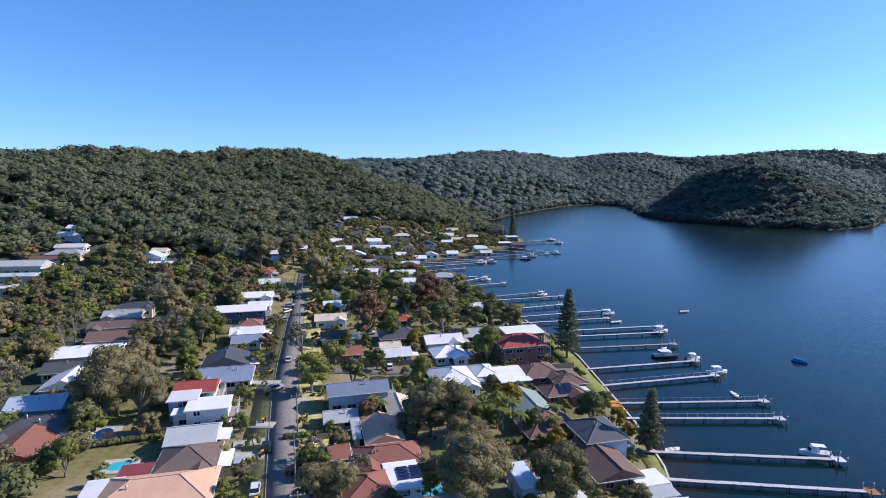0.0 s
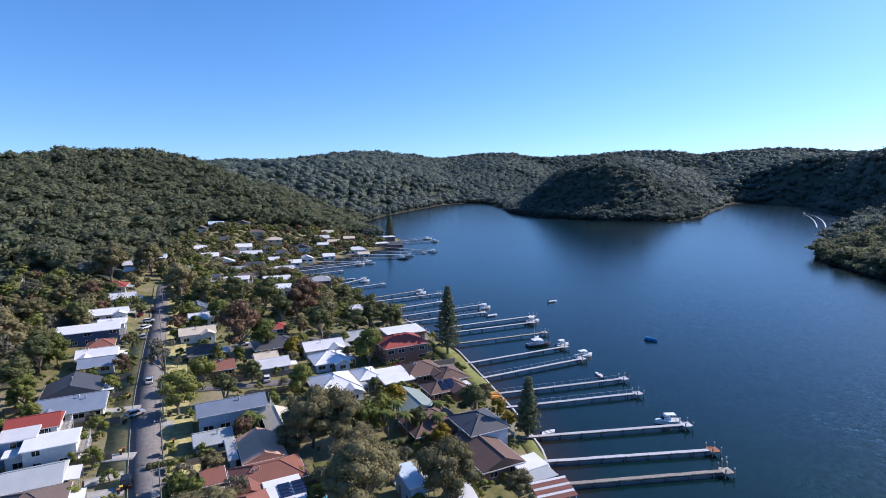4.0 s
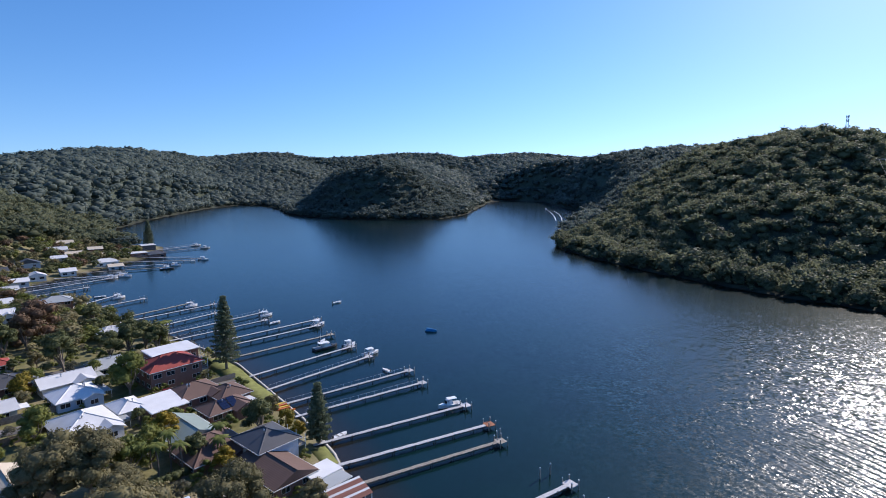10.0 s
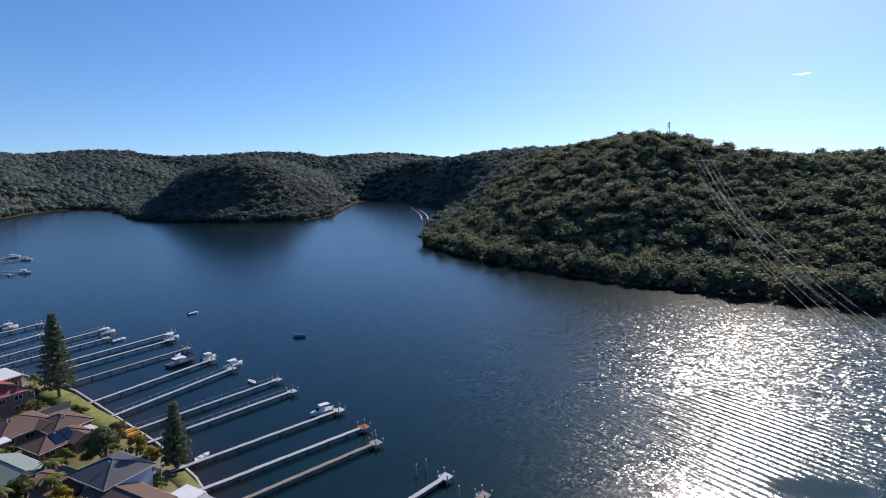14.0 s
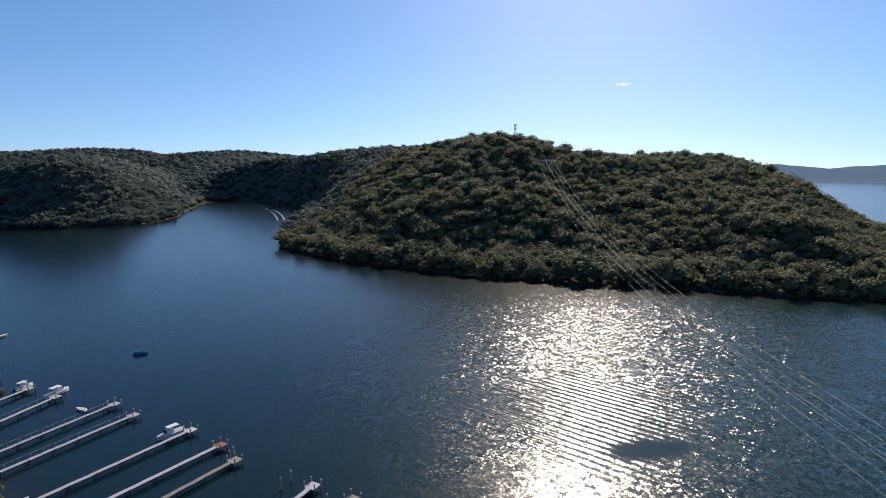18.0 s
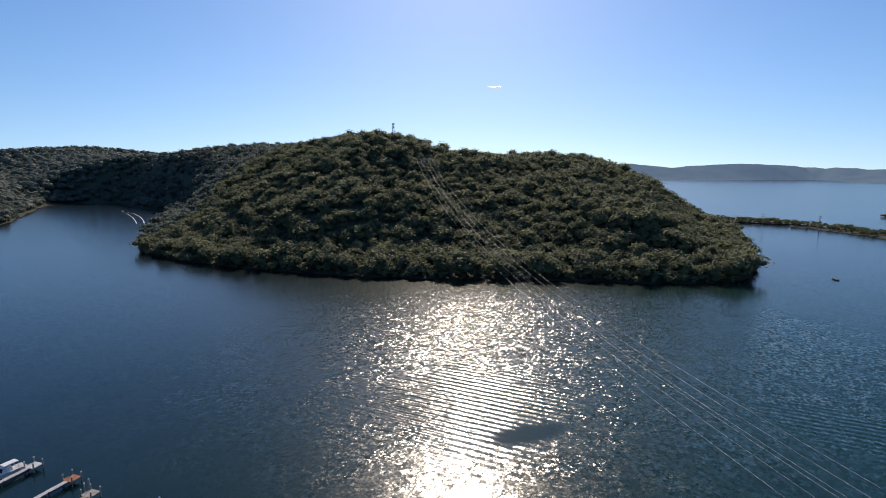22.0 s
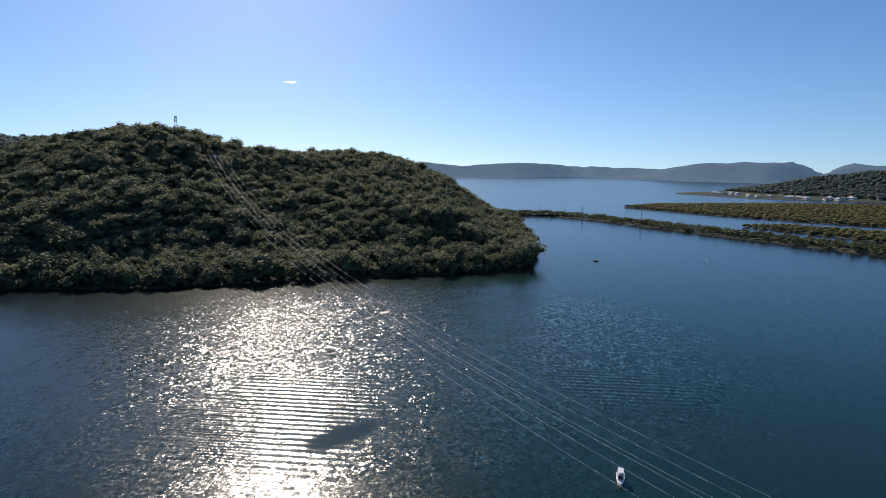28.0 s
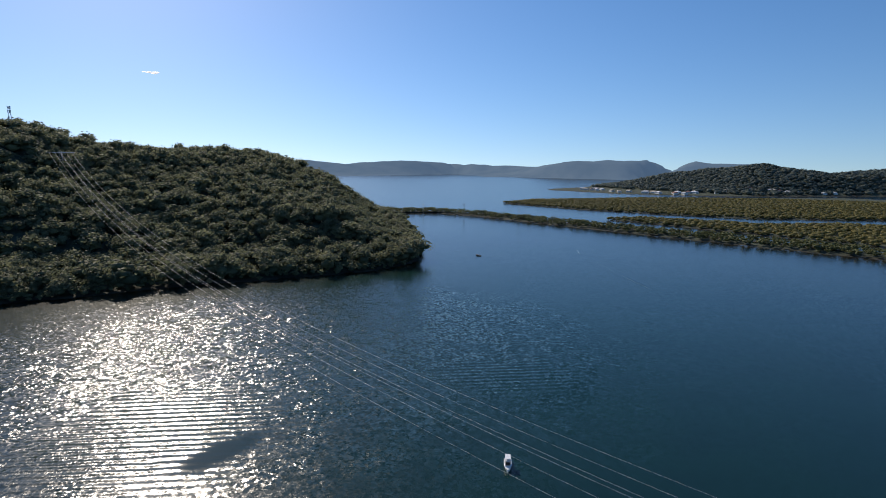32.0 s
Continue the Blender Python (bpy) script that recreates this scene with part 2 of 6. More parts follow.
    ordered = maths("SUBTRACT", 1.0, maths("MULTIPLY", trains, 0.45))
    tilt = vectors("SCALE", tilt, maths("MULTIPLY", ruffle, ordered))
    geo = t.nodes.new("ShaderNodeNewGeometry")
    tilted = vectors("NORMALIZE", vectors("ADD", geo.outputs["Normal"], tilt), None)
    height = maths("ADD", maths("MULTIPLY", chop, 0.25), maths("ADD", maths("MULTIPLY", fine, 0.10), maths("MULTIPLY", swell, 0.8)))
    height = maths("ADD", maths("MULTIPLY", height, ruffle), maths("MULTIPLY", maths("MULTIPLY", train, still), 0.36))
    b = add(t, "ShaderNodeBump", Strength=1.0, Distance=0.30)
    t.links.new(height, b.inputs["Height"])
    t.links.new(tilted, b.inputs["Normal"])
    t.links.new(b.outputs[0], p.inputs["Normal"])
    deep = mixed(t, breeze, (0.0026, 0.0125, 0.0135), (0.0026, 0.012, 0.017))
    deep = mixed(t, spot(190, -70, 190, 210, 0, 0.5, 1.5), deep, (0.0052, 0.031, 0.024))
    s = t.nodes.new("ShaderNodeAttribute")
    s.attribute_name = "shallow"
    deep = mixed(t, s.outputs["Fac"], deep, (0.022, 0.017, 0.011))
    t.links.new(deep, p.inputs["Base Color"])
    rough = t.nodes.new("ShaderNodeMapRange")
    rough.inputs[2].default_value, rough.inputs[3].default_value, rough.inputs[4].default_value = 1.0, 0.05, 0.195
    t.links.new(still, rough.inputs[0])
    t.links.new(rough.outputs[0], p.inputs["Roughness"])
    p.inputs["IOR"].default_value = 1.33
    return m


M = {}
for key, colour in dict(white=(0.74, 0.74, 0.74), lightgrey=(0.40, 0.42, 0.42), slate=(0.22, 0.26, 0.33), paleblue=(0.52, 0.61, 0.70), greengrey=(0.30, 0.36, 0.32), charcoal=(0.085, 0.085, 0.09), maroon=(0.25, 0.06, 0.06)).items():
    M["roof_" + key] = roofing("metal_roof_" + key, colour, 0.28, 0.45, 0.025, 0.16)
for key, colour in dict(red=(0.33, 0.062, 0.048), terracotta=(0.26, 0.105, 0.075), brown=(0.155, 0.095, 0.075), umber=(0.15, 0.11, 0.095), orange=(0.60, 0.37, 0.25), cream=(0.60, 0.52, 0.40)).items():
    M["roof_" + key] = roofing("tile_roof_" + key, colour, 0.34, 0.85, 0.06)
for key, colour in dict(white=(0.70, 0.70, 0.68), cream=(0.55, 0.50, 0.40), blue=(0.30, 0.40, 0.52), navy=(0.07, 0.10, 0.17), brick=(0.24, 0.13, 0.10), paleblue=(0.46, 0.54, 0.62), charcoal=(0.10, 0.10, 0.11)).items():
    M["wall_" + key] = surface("wall_" + key, colour, 0.85, grain=1.6, spread=0.12, bump=0.2, vary=0.06)
M["trim"] = surface("painted_trim", (0.66, 0.66, 0.64), 0.6, spread=0.08, bump=0.05)
M["glass"] = surface("window_glass", (0.02, 0.025, 0.03), 0.08, spread=0.2, bump=0.0, dirt=0.1)
M["door"] = surface("door_paint", (0.18, 0.12, 0.08), 0.6, vary=0.3)
M["solar"] = surface("solar_cells", (0.012, 0.018, 0.05), 0.15, spread=0.2, bump=0.0)
M["steel"] = surface("galvanised_steel", (0.5, 0.51, 0.52), 0.4, metal=0.9, spread=0.15)
M["timber"] = surface("grey_weathered_timber", (0.30, 0.27, 0.23), 0.9, grain=2.5, spread=0.35, vary=0.15)
M["deck"] = surface("pale_jetty_deck", (0.46, 0.46, 0.475), 0.85, grain=2.0, spread=0.2, vary=0.18)
M["pile"] = surface("dark_wet_piles", (0.06, 0.05, 0.042), 0.8, grain=3, spread=0.4, vary=0.2)
M["pile_cap"] = surface("white_pile_cap", (0.75, 0.75, 0.74), 0.5)
M["asphalt"] = surface("asphalt", (0.185, 0.172, 0.165), 0.95, grain=1.2, spread=0.2, bump=0.3, dirt=0.35, spec=0.2)
M["concrete"] = surface("concrete", (0.42, 0.40, 0.36), 0.9, grain=1.0, spread=0.18, bump=0.2)
M["kerb"] = surface("kerb_concrete", (0.20, 0.19, 0.165), 0.9, grain=1.0, spread=0.2)
M["verge"] = surface("dry_verge_grass", (0.30, 0.275, 0.13), 0.95, grain=0.8, spread=0.35, bump=0.5, dirt=0.5, spec=0.1)
M["lawn"] = surface("mown_lawn", (0.165, 0.175, 0.06), 0.95, grain=0.6, spread=0.3, bump=0.4, dirt=0.25, spec=0.1)
M["fence"] = surface("paling_fence", (0.22, 0.19, 0.16), 0.9, grain=3, spread=0.3, vary=0.2)
M["bark"] = surface("bark", (0.20, 0.165, 0.13), 0.95, grain=3, spread=0.35)
M["rubber"] = surface("rubber", (0.02, 0.02, 0.02), 0.8)
M["red_timber"] = surface("red_brown_timber", (0.30, 0.11, 0.05), 0.8, grain=2.5, spread=0.3)
M["hull_white"] = surface("white_gelcoat", (0.78, 0.78, 0.77), 0.25, spread=0.04, bump=0.0, dirt=0.1)
M["hull_blue"] = surface("blue_cover", (0.03, 0.24, 0.50), 0.6, spread=0.15)
M["hull_dark"] = surface("dark_hull", (0.05, 0.055, 0.06), 0.5)
M["orange"] = surface("orange_plastic", (0.62, 0.16, 0.03), 0.45, spread=0.15)
M["yellow"] = surface("yellow_plastic", (0.65, 0.42, 0.04), 0.45, spread=0.15)
M["pool"] = surface("pool_water", (0.05, 0.42, 0.52), 0.1, spread=0.1, bump=0.1, dirt=0.0)
M["pool_deep"] = surface("pool_liner_deep_blue", (0.01, 0.05, 0.17), 0.1, spread=0.1, bump=0.1, dirt=0.0)
M["rock"] = surface("shore_rock", (0.11, 0.095, 0.075), 0.9, grain=0.8, spread=0.4, bump=0.6)
M["cable"] = surface("weathered_aluminium_cable", (0.62, 0.62, 0.61), 0.6, metal=0.0, spread=0.05, bump=0.0)
M["wire"] = surface("dark_insulated_wire", (0.06, 0.06, 0.06), 0.6, spread=0.05, bump=0.0)
M["faint_foam"] = surface("dissolving_foam", (0.10, 0.16, 0.18), 0.35, grain=0.25, spread=0.5, bump=0.2, dirt=0.0)
M["foam"] = surface("wake_foam", (0.42, 0.47, 0.50), 0.7, grain=0.3, spread=0.2, bump=0.2, dirt=0.0)
for key, colour in dict(silver=(0.45, 0.46, 0.48), white=(0.75, 0.75, 0.74), red=(0.35, 0.03, 0.03), blue=(0.05, 0.09, 0.22), black=(0.025, 0.025, 0.028), yellow=(0.7, 0.5, 0.04)).items():
    M["car_" + key] = surface("car_paint_" + key, colour, 0.25, metal=0.2, spread=0.04, bump=0.0, dirt=0.1)
M["ground"], M["water"] = ground_material(), water_material()
M["leaf_big"] = foliage("eucalypt_leaves", (0.132, 0.124, 0.060), (0.236, 0.207, 0.101), (0.299, 0.253, 0.138), 0.32)
M["leaf_pale"] = foliage("pale_gum_leaves", (0.115, 0.117, 0.076), (0.196, 0.184, 0.127), (0.265, 0.230, 0.172), 0.32)
M["leaf_green"] = foliage("garden_tree_leaves", (0.097, 0.124, 0.032), (0.196, 0.207, 0.053), (0.253, 0.265, 0.081), 0.32)
M["leaf_dark"] = foliage("dark_tree_leaves", (0.092, 0.106, 0.044), (0.159, 0.167, 0.067), (0.196, 0.196, 0.086), 0.32)
M["leaf_yellow"] = foliage("yellow_tree_leaves", (0.15, 0.13, 0.02), (0.34, 0.24, 0.03), (0.46, 0.32, 0.045))
M["leaf_russet"] = foliage("russet_tree_leaves", (0.10, 0.070, 0.040), (0.17, 0.105, 0.064), (0.22, 0.14, 0.085))
M["leaf_pine"] = foliage("araucaria_needles", (0.111, 0.140, 0.088), (0.176, 0.202, 0.117), (0.221, 0.240, 0.143), 0.4)
M["leaf_forest"] = foliage("forest_leaves", (0.107, 0.129, 0.077), (0.226, 0.239, 0.135), (0.282, 0.280, 0.175), 0.55)
# Paler and bluer than the near forest: air haze put into the leaf colour.
M["leaf_far_hazed"] = foliage("hazed_forest_leaves", (0.103, 0.136, 0.121), (0.178, 0.212, 0.172), (0.213, 0.239, 0.196), 0.5)
M["leaf_mangrove"] = foliage("mangrove_leaves", (0.12, 0.115, 0.036), (0.20, 0.175, 0.055), (0.23, 0.195, 0.07), 0.35)
M["hazed_hills"] = hazed_hills_material()
m, t, p = nodes_of("cloud_vapour")
tr = add(t, "ShaderNodeBsdfTranslucent", Color=(0.9, 0.9, 0.9, 1))
t.links.new(tr.outputs[0], t.nodes["Material Output"].inputs["Surface"])
M["cloud"] = m


# ---- builders ----
def ring_box(bm, x0, y0, z0, x1, y1, z1):
    v = [bm.verts.new(c) for c in ((x0, y0, z0), (x1, y0, z0), (x1, y1, z0), (x0, y1, z0), (x0, y0, z1), (x1, y0, z1), (x1, y1, z1), (x0, y1, z1))]
    for f in ((3, 2, 1, 0), (4, 5, 6, 7), (0, 1, 5, 4), (1, 2, 6, 5), (2, 3, 7, 6), (3, 0, 4, 7)):
        bm.faces.new([v[i] for i in f])
    return v


def tube(bm, a, b, ra, rb, sides=6):
    a, b = Vector(a), Vector(b)
    q = (b - a).to_track_quat("Z", "Y")
    rings = []
    for c, r in ((a, ra), (b, rb)):
        rings.append([bm.verts.new(c + q @ Vector((r * math.cos(i * math.tau / sides), r * math.sin(i * math.tau / sides), 0))) for i in range(sides)])
    for i in range(sides):
        j = (i + 1) % sides
        bm.faces.new((rings[0][i], rings[0][j], rings[1][j], rings[1][i]))
    bm.faces.new(rings[1])
    bm.faces.new(rings[0][::-1])


def rope(bm, pts, r, sides=5):
    """One unbroken tube through pts."""
    rings, radii = [], r if isinstance(r, list) else [r] * len(pts)
    for i, p in enumerate(pts):
        r = radii[i]
        q = (pts[min(i + 1, len(pts) - 1)] - pts[max(i - 1, 0)]).to_track_quat("Z", "Y")
        rings.append([bm.verts.new(p + q @ Vector((r * math.cos(k * math.tau / sides), r * math.sin(k * math.tau / sides), 0))) for k in range(sides)])
    for a, c in zip(rings, rings[1:]):
        for k in range(sides):
            bm.faces.new((a[k], a[(k + 1) % sides], c[(k + 1) % sides], c[k]))


def meshed(name, bm, material, smooth=False):
    me = bpy.data.meshes.new(name)
    bm.to_mesh(me)
    bm.free()
    me.materials.append(material)
    if smooth:
        me.polygons.foreach_set("use_smooth", [True] * len(me.polygons))
    return me


def part(name, bm, material, parent, label="", smooth=False):
    ob = new(name, meshed(name, bm, material, smooth) if isinstance(bm, bmesh.types.BMesh) else bm)
    ob.parent = parent
    return tagged(ob, label)


def array_mesh(name, verts, faces, material, smooth=False, **values):
    """A mesh from arrays: verts (n, 3), faces (m, 3 or 4); values: floats for each vertex."""
    me = bpy.data.meshes.new(name)
    n = faces.shape[1]
    me.vertices.add(len(verts))
    me.vertices.foreach_set("co", np.ascontiguousarray(verts, np.float32).ravel())
    me.loops.add(faces.size)
    me.loops.foreach_set("vertex_index", np.ascontiguousarray(faces, np.int32).ravel())
    me.polygons.add(len(faces))
    me.polygons.foreach_set("loop_start", np.arange(0, faces.size, n, dtype=np.int32))
    if smooth:
        me.polygons.foreach_set("use_smooth", np.ones(len(faces), bool))
    for key, v in values.items():
        me.attributes.new(key, "FLOAT", "POINT").data.foreach_set("value", np.ascontiguousarray(v, np.float32))
    me.update(calc_edges=True)
    me.materials.append(material)
    return me


def thing(name, x, y, z, rz, label, category, group="", kind=""):
    ob = new(name)
    ob.matrix_world = pose(x, y, z, 0, 0, rz)
    ob.empty_display_size = 0.3
    return tagged(ob, label, category, group, kind)


def height(x, y):
    return float(ground(np.array([x]), np.array([y]))[0])


# ---- the lie of the land: shorelines, ridges and the height of the ground ----
MAIN_SHORE = [(-60, -900), (0, -560), (24, -470), (34, -300), (34, -120), (36, -30), (40, 40), (42, 87), (46, 104),
              (47, 124), (46, 150), (45, 172), (42, 186), (34, 215), (20, 258), (4, 302), (-15, 328), (-17, 356), (14, 386),
              (48, 425), (70, 466), (74, 490), (62, 504), (44, 530), (46, 600), (54, 669), (91, 758), (159, 875), (224, 981), (285, 1030)]
BAY_SHORE = [(318, 990), (305, 870), (285, 790), (281, 736), (295, 670), (342, 606), (413, 580), (486, 620), (548, 680), (612, 740),
             (666, 790), (740, 862), (790, 866), (838, 796), (731, 668), (676, 573), (560, 470), (420, 380), (334, 306), (309, 250),
             (295, 194), (290, 152), (287, 114), (291, 81), (299, 52), (303, 22), (303, -5), (305, -32), (310, -60), (320, -84), (336, -97),
             (362, -107), (433, -124), (542, -147), (640, -154), (700, -146), (780, -125), (980, 60), (1300, 340), (2300, 620), (4990, 500)]
OUTER = [(4990, 4990), (-4990, 4990), (-4990, -4990), (-400, -4990)]
CAUSEWAY = [(720, -138), (690, -166), (669, -228), (609, -258), (519, -283), (452, -306), (374, -332), (310, -354), (258, -374), (140, -420),
            (0, -480), (-40, -520), (0, -520), (150, -450), (294, -400), (354, -380), (417, -352), (497, -322), (570, -298), (650, -272), (704, -243), (735, -170)]
MANGROVE_FAR = [(825, -390), (740, -418), (652, -443), (554, -496), (479, -545), (430, -640), (300, -900), (500, -1150), (739, -1064), (849, -780), (858, -640), (872, -470)]
MANGROVE_NEAR = [(530, -376), (480, -394), (417, -408), (366, -418), (325, -428), (280, -442), (200, -520), (300, -640), (394, -568), (421, -486), (472, -459), (521, -424)]
POINT = [(1254, -725), (1180, -748), (1113, -757), (1026, -775), (865, -911), (794, -1143), (560, -1700), (500, -3200), (2600, -3200), (1932, -1535), (1598, -1134), (1400, -935), (1317, -770)]
FAR_LAND = [(4990, 200), (4700, -180), (4400, -330), (3600, -560), (3700, -900), (4000, -1250), (4074, -1560), (3500, -1480), (3107, -1340), (2693, -1484), (2150, -1640), (2300, -2400), (2900, -4100), (4990, -4100)]
LANDS = [MAIN_SHORE + BAY_SHORE + OUTER, CAUSEWAY, MANGROVE_FAR, MANGROVE_NEAR, POINT, FAR_LAND]
# Ridges: x, y, height of the ground, half-width of the slope.
RIDGES = [
    [(-620, 150, 78, 240), (-420, 300, 66, 225), (-312, 400, 63, 205), (-260, 490, 67, 185), (-226, 515, 61, 160), (-190, 530, 69, 150), (-158, 566, 68, 140), (-105, 590, 50, 120), (-30, 610, 22, 90)],
    [(-900, 900, 72, 300), (-330, 1130, 70, 280), (-45, 1250, 79, 290), (165, 1690, 104, 320), (390, 1860, 92, 300), (660, 1990, 111, 330), (790, 1940, 98, 300), (1170, 1740, 119, 320),
     (1270, 1680, 104, 300), (1460, 1510, 112, 330), (1730, 1340, 97, 300), (2300, 1000, 70, 300), (3500, 800, 55, 300)],
    [(-2300, 2000, 120, 300), (-1850, 2250, 150, 260), (-1500, 2500, 95, 300)],
    [(-200, 760, 66, 170), (-70, 880, 66, 180), (60, 1120, 76, 200), (165, 1690, 104, 320)],
    [(340, 1300, 40, 170), (480, 1500, 70, 200), (660, 1990, 111, 330)],
    [(405, 720, 70, 105), (430, 775, 77, 105), (500, 800, 46, 95), (560, 860, 40, 130), (700, 1150, 66, 200), (900, 1500, 90, 250)],
    [(1460, 1510, 112, 330), (1150, 1130, 78, 240), (900, 800, 78, 170), (790, 530, 85, 170), (665, 346, 83, 170), (570, 240, 84, 150), (526, 191, 82, 150), (528, 150, 72, 150), (545, 90, 66, 150),
     (562, 20, 64, 140), (600, -40, 38, 110), (660, -90, 26, 80), (720, -125, 10, 60)],
    [(500, 185, 70, 120), (430, 170, 50, 110)],
    [(562, 20, 66, 140), (470, 0, 40, 110), (390, -50, 30, 80)],
    [(4990, 150, 100, 260), (4500, -150, 108, 260), (4450, -420, 112, 260), (4330, -700, 82, 260), (4250, -1150, 108, 260), (4130, -1530, 90, 260), (4000, -1850, 70, 260), (3500, -1980, 60, 220),
     (2550, -1650, 90, 230), (2330, -1880, 92, 220), (2040, -1890, 88, 220), (1900, -2050, 72, 220), (1950, -2400, 50, 260)],
    [(1300, -1050, 14, 150), (1180, -1130, 44, 170), (1010, -1180, 58, 170), (900, -1260, 40, 170), (860, -1420, 52, 170), (760, -1600, 50, 200)],
]


def shore_distance(x, y):
    """Metres inland from the nearest water's edge; negative over water."""
    x, y = np.asarray(x, float), np.asarray(y, float)
    best = np.full(x.shape, -1e9)
    for ring in LANDS:
        inside, near = np.zeros(x.shape, bool), np.full(x.shape, 1e18)
        for (ax, ay), (bx, by) in zip(ring, ring[1:] + ring[:1]):
            dx, dy = bx - ax, by - ay
            s = np.clip(((x - ax) * dx + (y - ay) * dy) / (dx * dx + dy * dy), 0, 1)
            near = np.minimum(near, (x - ax - s * dx) ** 2 + (y - ay - s * dy) ** 2)
            if ay != by:
                inside ^= ((ay > y) != (by > y)) & (x < ax + (y - ay) * dx / dy)
        near = np.sqrt(near)
        best = np.maximum(best, np.where(inside, near, -near))
    return best


def ridge_height(x, y):
    x, y = np.asarray(x, float), np.asarray(y, float)
    total = np.zeros(x.shape)
    for line in RIDGES:
        top = np.zeros(x.shape)
        for (ax, ay, ah, aw), (bx, by, bh, bw) in zip(line, line[1:]):
            dx, dy = bx - ax, by - ay
            s = np.clip(((x - ax) * dx + (y - ay) * dy) / (dx * dx + dy * dy), 0, 1)
            d2 = (x - ax - s * dx) ** 2 + (y - ay - s * dy) ** 2
            top = np.maximum(top, (ah + s * (bh - ah)) * np.exp(-d2 / (aw + s * (bw - aw)) ** 2))
        total = total + (top / 50) ** 12
    return np.maximum(50 * total ** (1 / 12) - 6, 0) * 1.05


def wobble(x, y, size):
    return (np.sin(x / size + 1.3 * np.sin(y / size * 0.7)) * np.sin(y / size * 1.1 + 0.9 * np.sin(x / size * 0.6 + 2)) +
            0.5 * np.sin(x / size * 2.3 + y / size * 1.7 + 1))


def ground(x, y, inland=None):
    """The height of the land (or of the bed under the water)."""
    x, y = np.asarray(x, float), np.asarray(y, float)
    d = shore_distance(x, y) if inland is None else inland
    hill = ridge_height(x, y)
    rise = np.clip(d / 75, 0, 1)
    rise = rise * rise * (3 - 2 * rise)
    rough = np.clip((hill - 18) / 30, 0, 1)
    land = 0.9 + 0.022 * np.clip(d, 0, 120) + hill * rise + rough * rise * 3.4 * wobble(x, y, 52)
    low = np.clip(d / 5, 0, 1)
    return np.where(d > 0, land * low + 0.25 * (1 - low), np.clip(0.1 * d, -4, -0.3) + 0.0)


# ---- ground and water ----
TURN = np.radians(np.arange(0, 360, 0.72))
REACH = np.concatenate([[0.0], 22 * 1.0235 ** np.arange(234)])
gx, gy = np.outer(REACH, np.sin(TURN)), np.outer(REACH, np.cos(TURN))
inland = shore_distance(gx, gy)
gz = ground(gx, gy, inland)
nr, na = gx.shape
ii, jj = np.meshgrid(np.arange(nr - 1), np.arange(na), indexing="ij")
kk = (jj + 1) % na
quads = np.stack([ii * na + jj, ii * na + kk, (ii + 1) * na + kk, (ii + 1) * na + jj], -1).reshape(-1, 4)[:, ::-1]


def in_ring(ring, x, y):
    inside = np.zeros(np.shape(x), bool)
    for (ax, ay), (bx, by) in zip(ring, ring[1:] + ring[:1]):
        if ay != by:
            inside ^= ((ay > y) != (by > y)) & (x < ax + (y - ay) * (bx - ax) / (by - ay))
    return inside


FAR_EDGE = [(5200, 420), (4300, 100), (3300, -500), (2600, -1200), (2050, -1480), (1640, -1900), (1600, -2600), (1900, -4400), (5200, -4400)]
VILLAGE = [(60, -140), (60, 180), (40, 240), (10, 320), (0, 350), (80, 430), (90, 500), (40, 512), (-20, 470), (-80, 425), (-85, 330), (-95, 285), (-88, 225), (-80, 170), (-100, 130), (-112, 90), (-110, -140)]
SLOPE = [(-60, 60), (-80, 130), (-76, 170), (-86, 225), (-92, 262), (-150, 275), (-185, 240), (-170, 160), (-130, 60)]
wild = np.where(in_ring(VILLAGE, gx, gy), 0.0, 1.0)
shore = np.clip(1 - inland / 3.0, 0, 1)
points = np.stack([gx, gy, gz], -1).reshape(-1, 3)
mid = points[quads].mean(1)
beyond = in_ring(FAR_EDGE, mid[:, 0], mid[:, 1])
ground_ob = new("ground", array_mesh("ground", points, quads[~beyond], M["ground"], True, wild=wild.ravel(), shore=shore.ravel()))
# The farthest hills get the material with haze in its colour and glow.
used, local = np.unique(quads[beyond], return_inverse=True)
tagged(new("backdrop", array_mesh("backdrop", points[used], local.reshape(-1, 4), M["hazed_hills"], True)), "low wooded hills in painted blue haze across the outer water", "hills", kind="structure")
tagged(ground_ob, "grassy village flats and wooded hills round a bay", "ground", kind="structure")
wr = np.concatenate([[0.0], 30 * 1.0525 ** np.arange(100)])
wt = np.radians(np.arange(0, 360, 1.5))
wx, wy = np.outer(wr, np.sin(wt)), np.outer(wr, np.cos(wt))
ii, jj = np.meshgrid(np.arange(len(wr) - 1), np.arange(len(wt)), indexing="ij")
kk = (jj + 1) % len(wt)
wq = np.stack([ii * len(wt) + jj, ii * len(wt) + kk, (ii + 1) * len(wt) + kk, (ii + 1) * len(wt) + jj], -1).reshape(-1, 4)[:, ::-1]
tagged(new("water", array_mesh("water", np.stack([wx, wy, 0 * wx], -1).reshape(-1, 3), wq, M["water"], shallow=np.clip(1 + shore_distance(wx, wy) / 11, 0, 1).ravel())), "deep blue bay water with light ripples", "water", kind="structure")


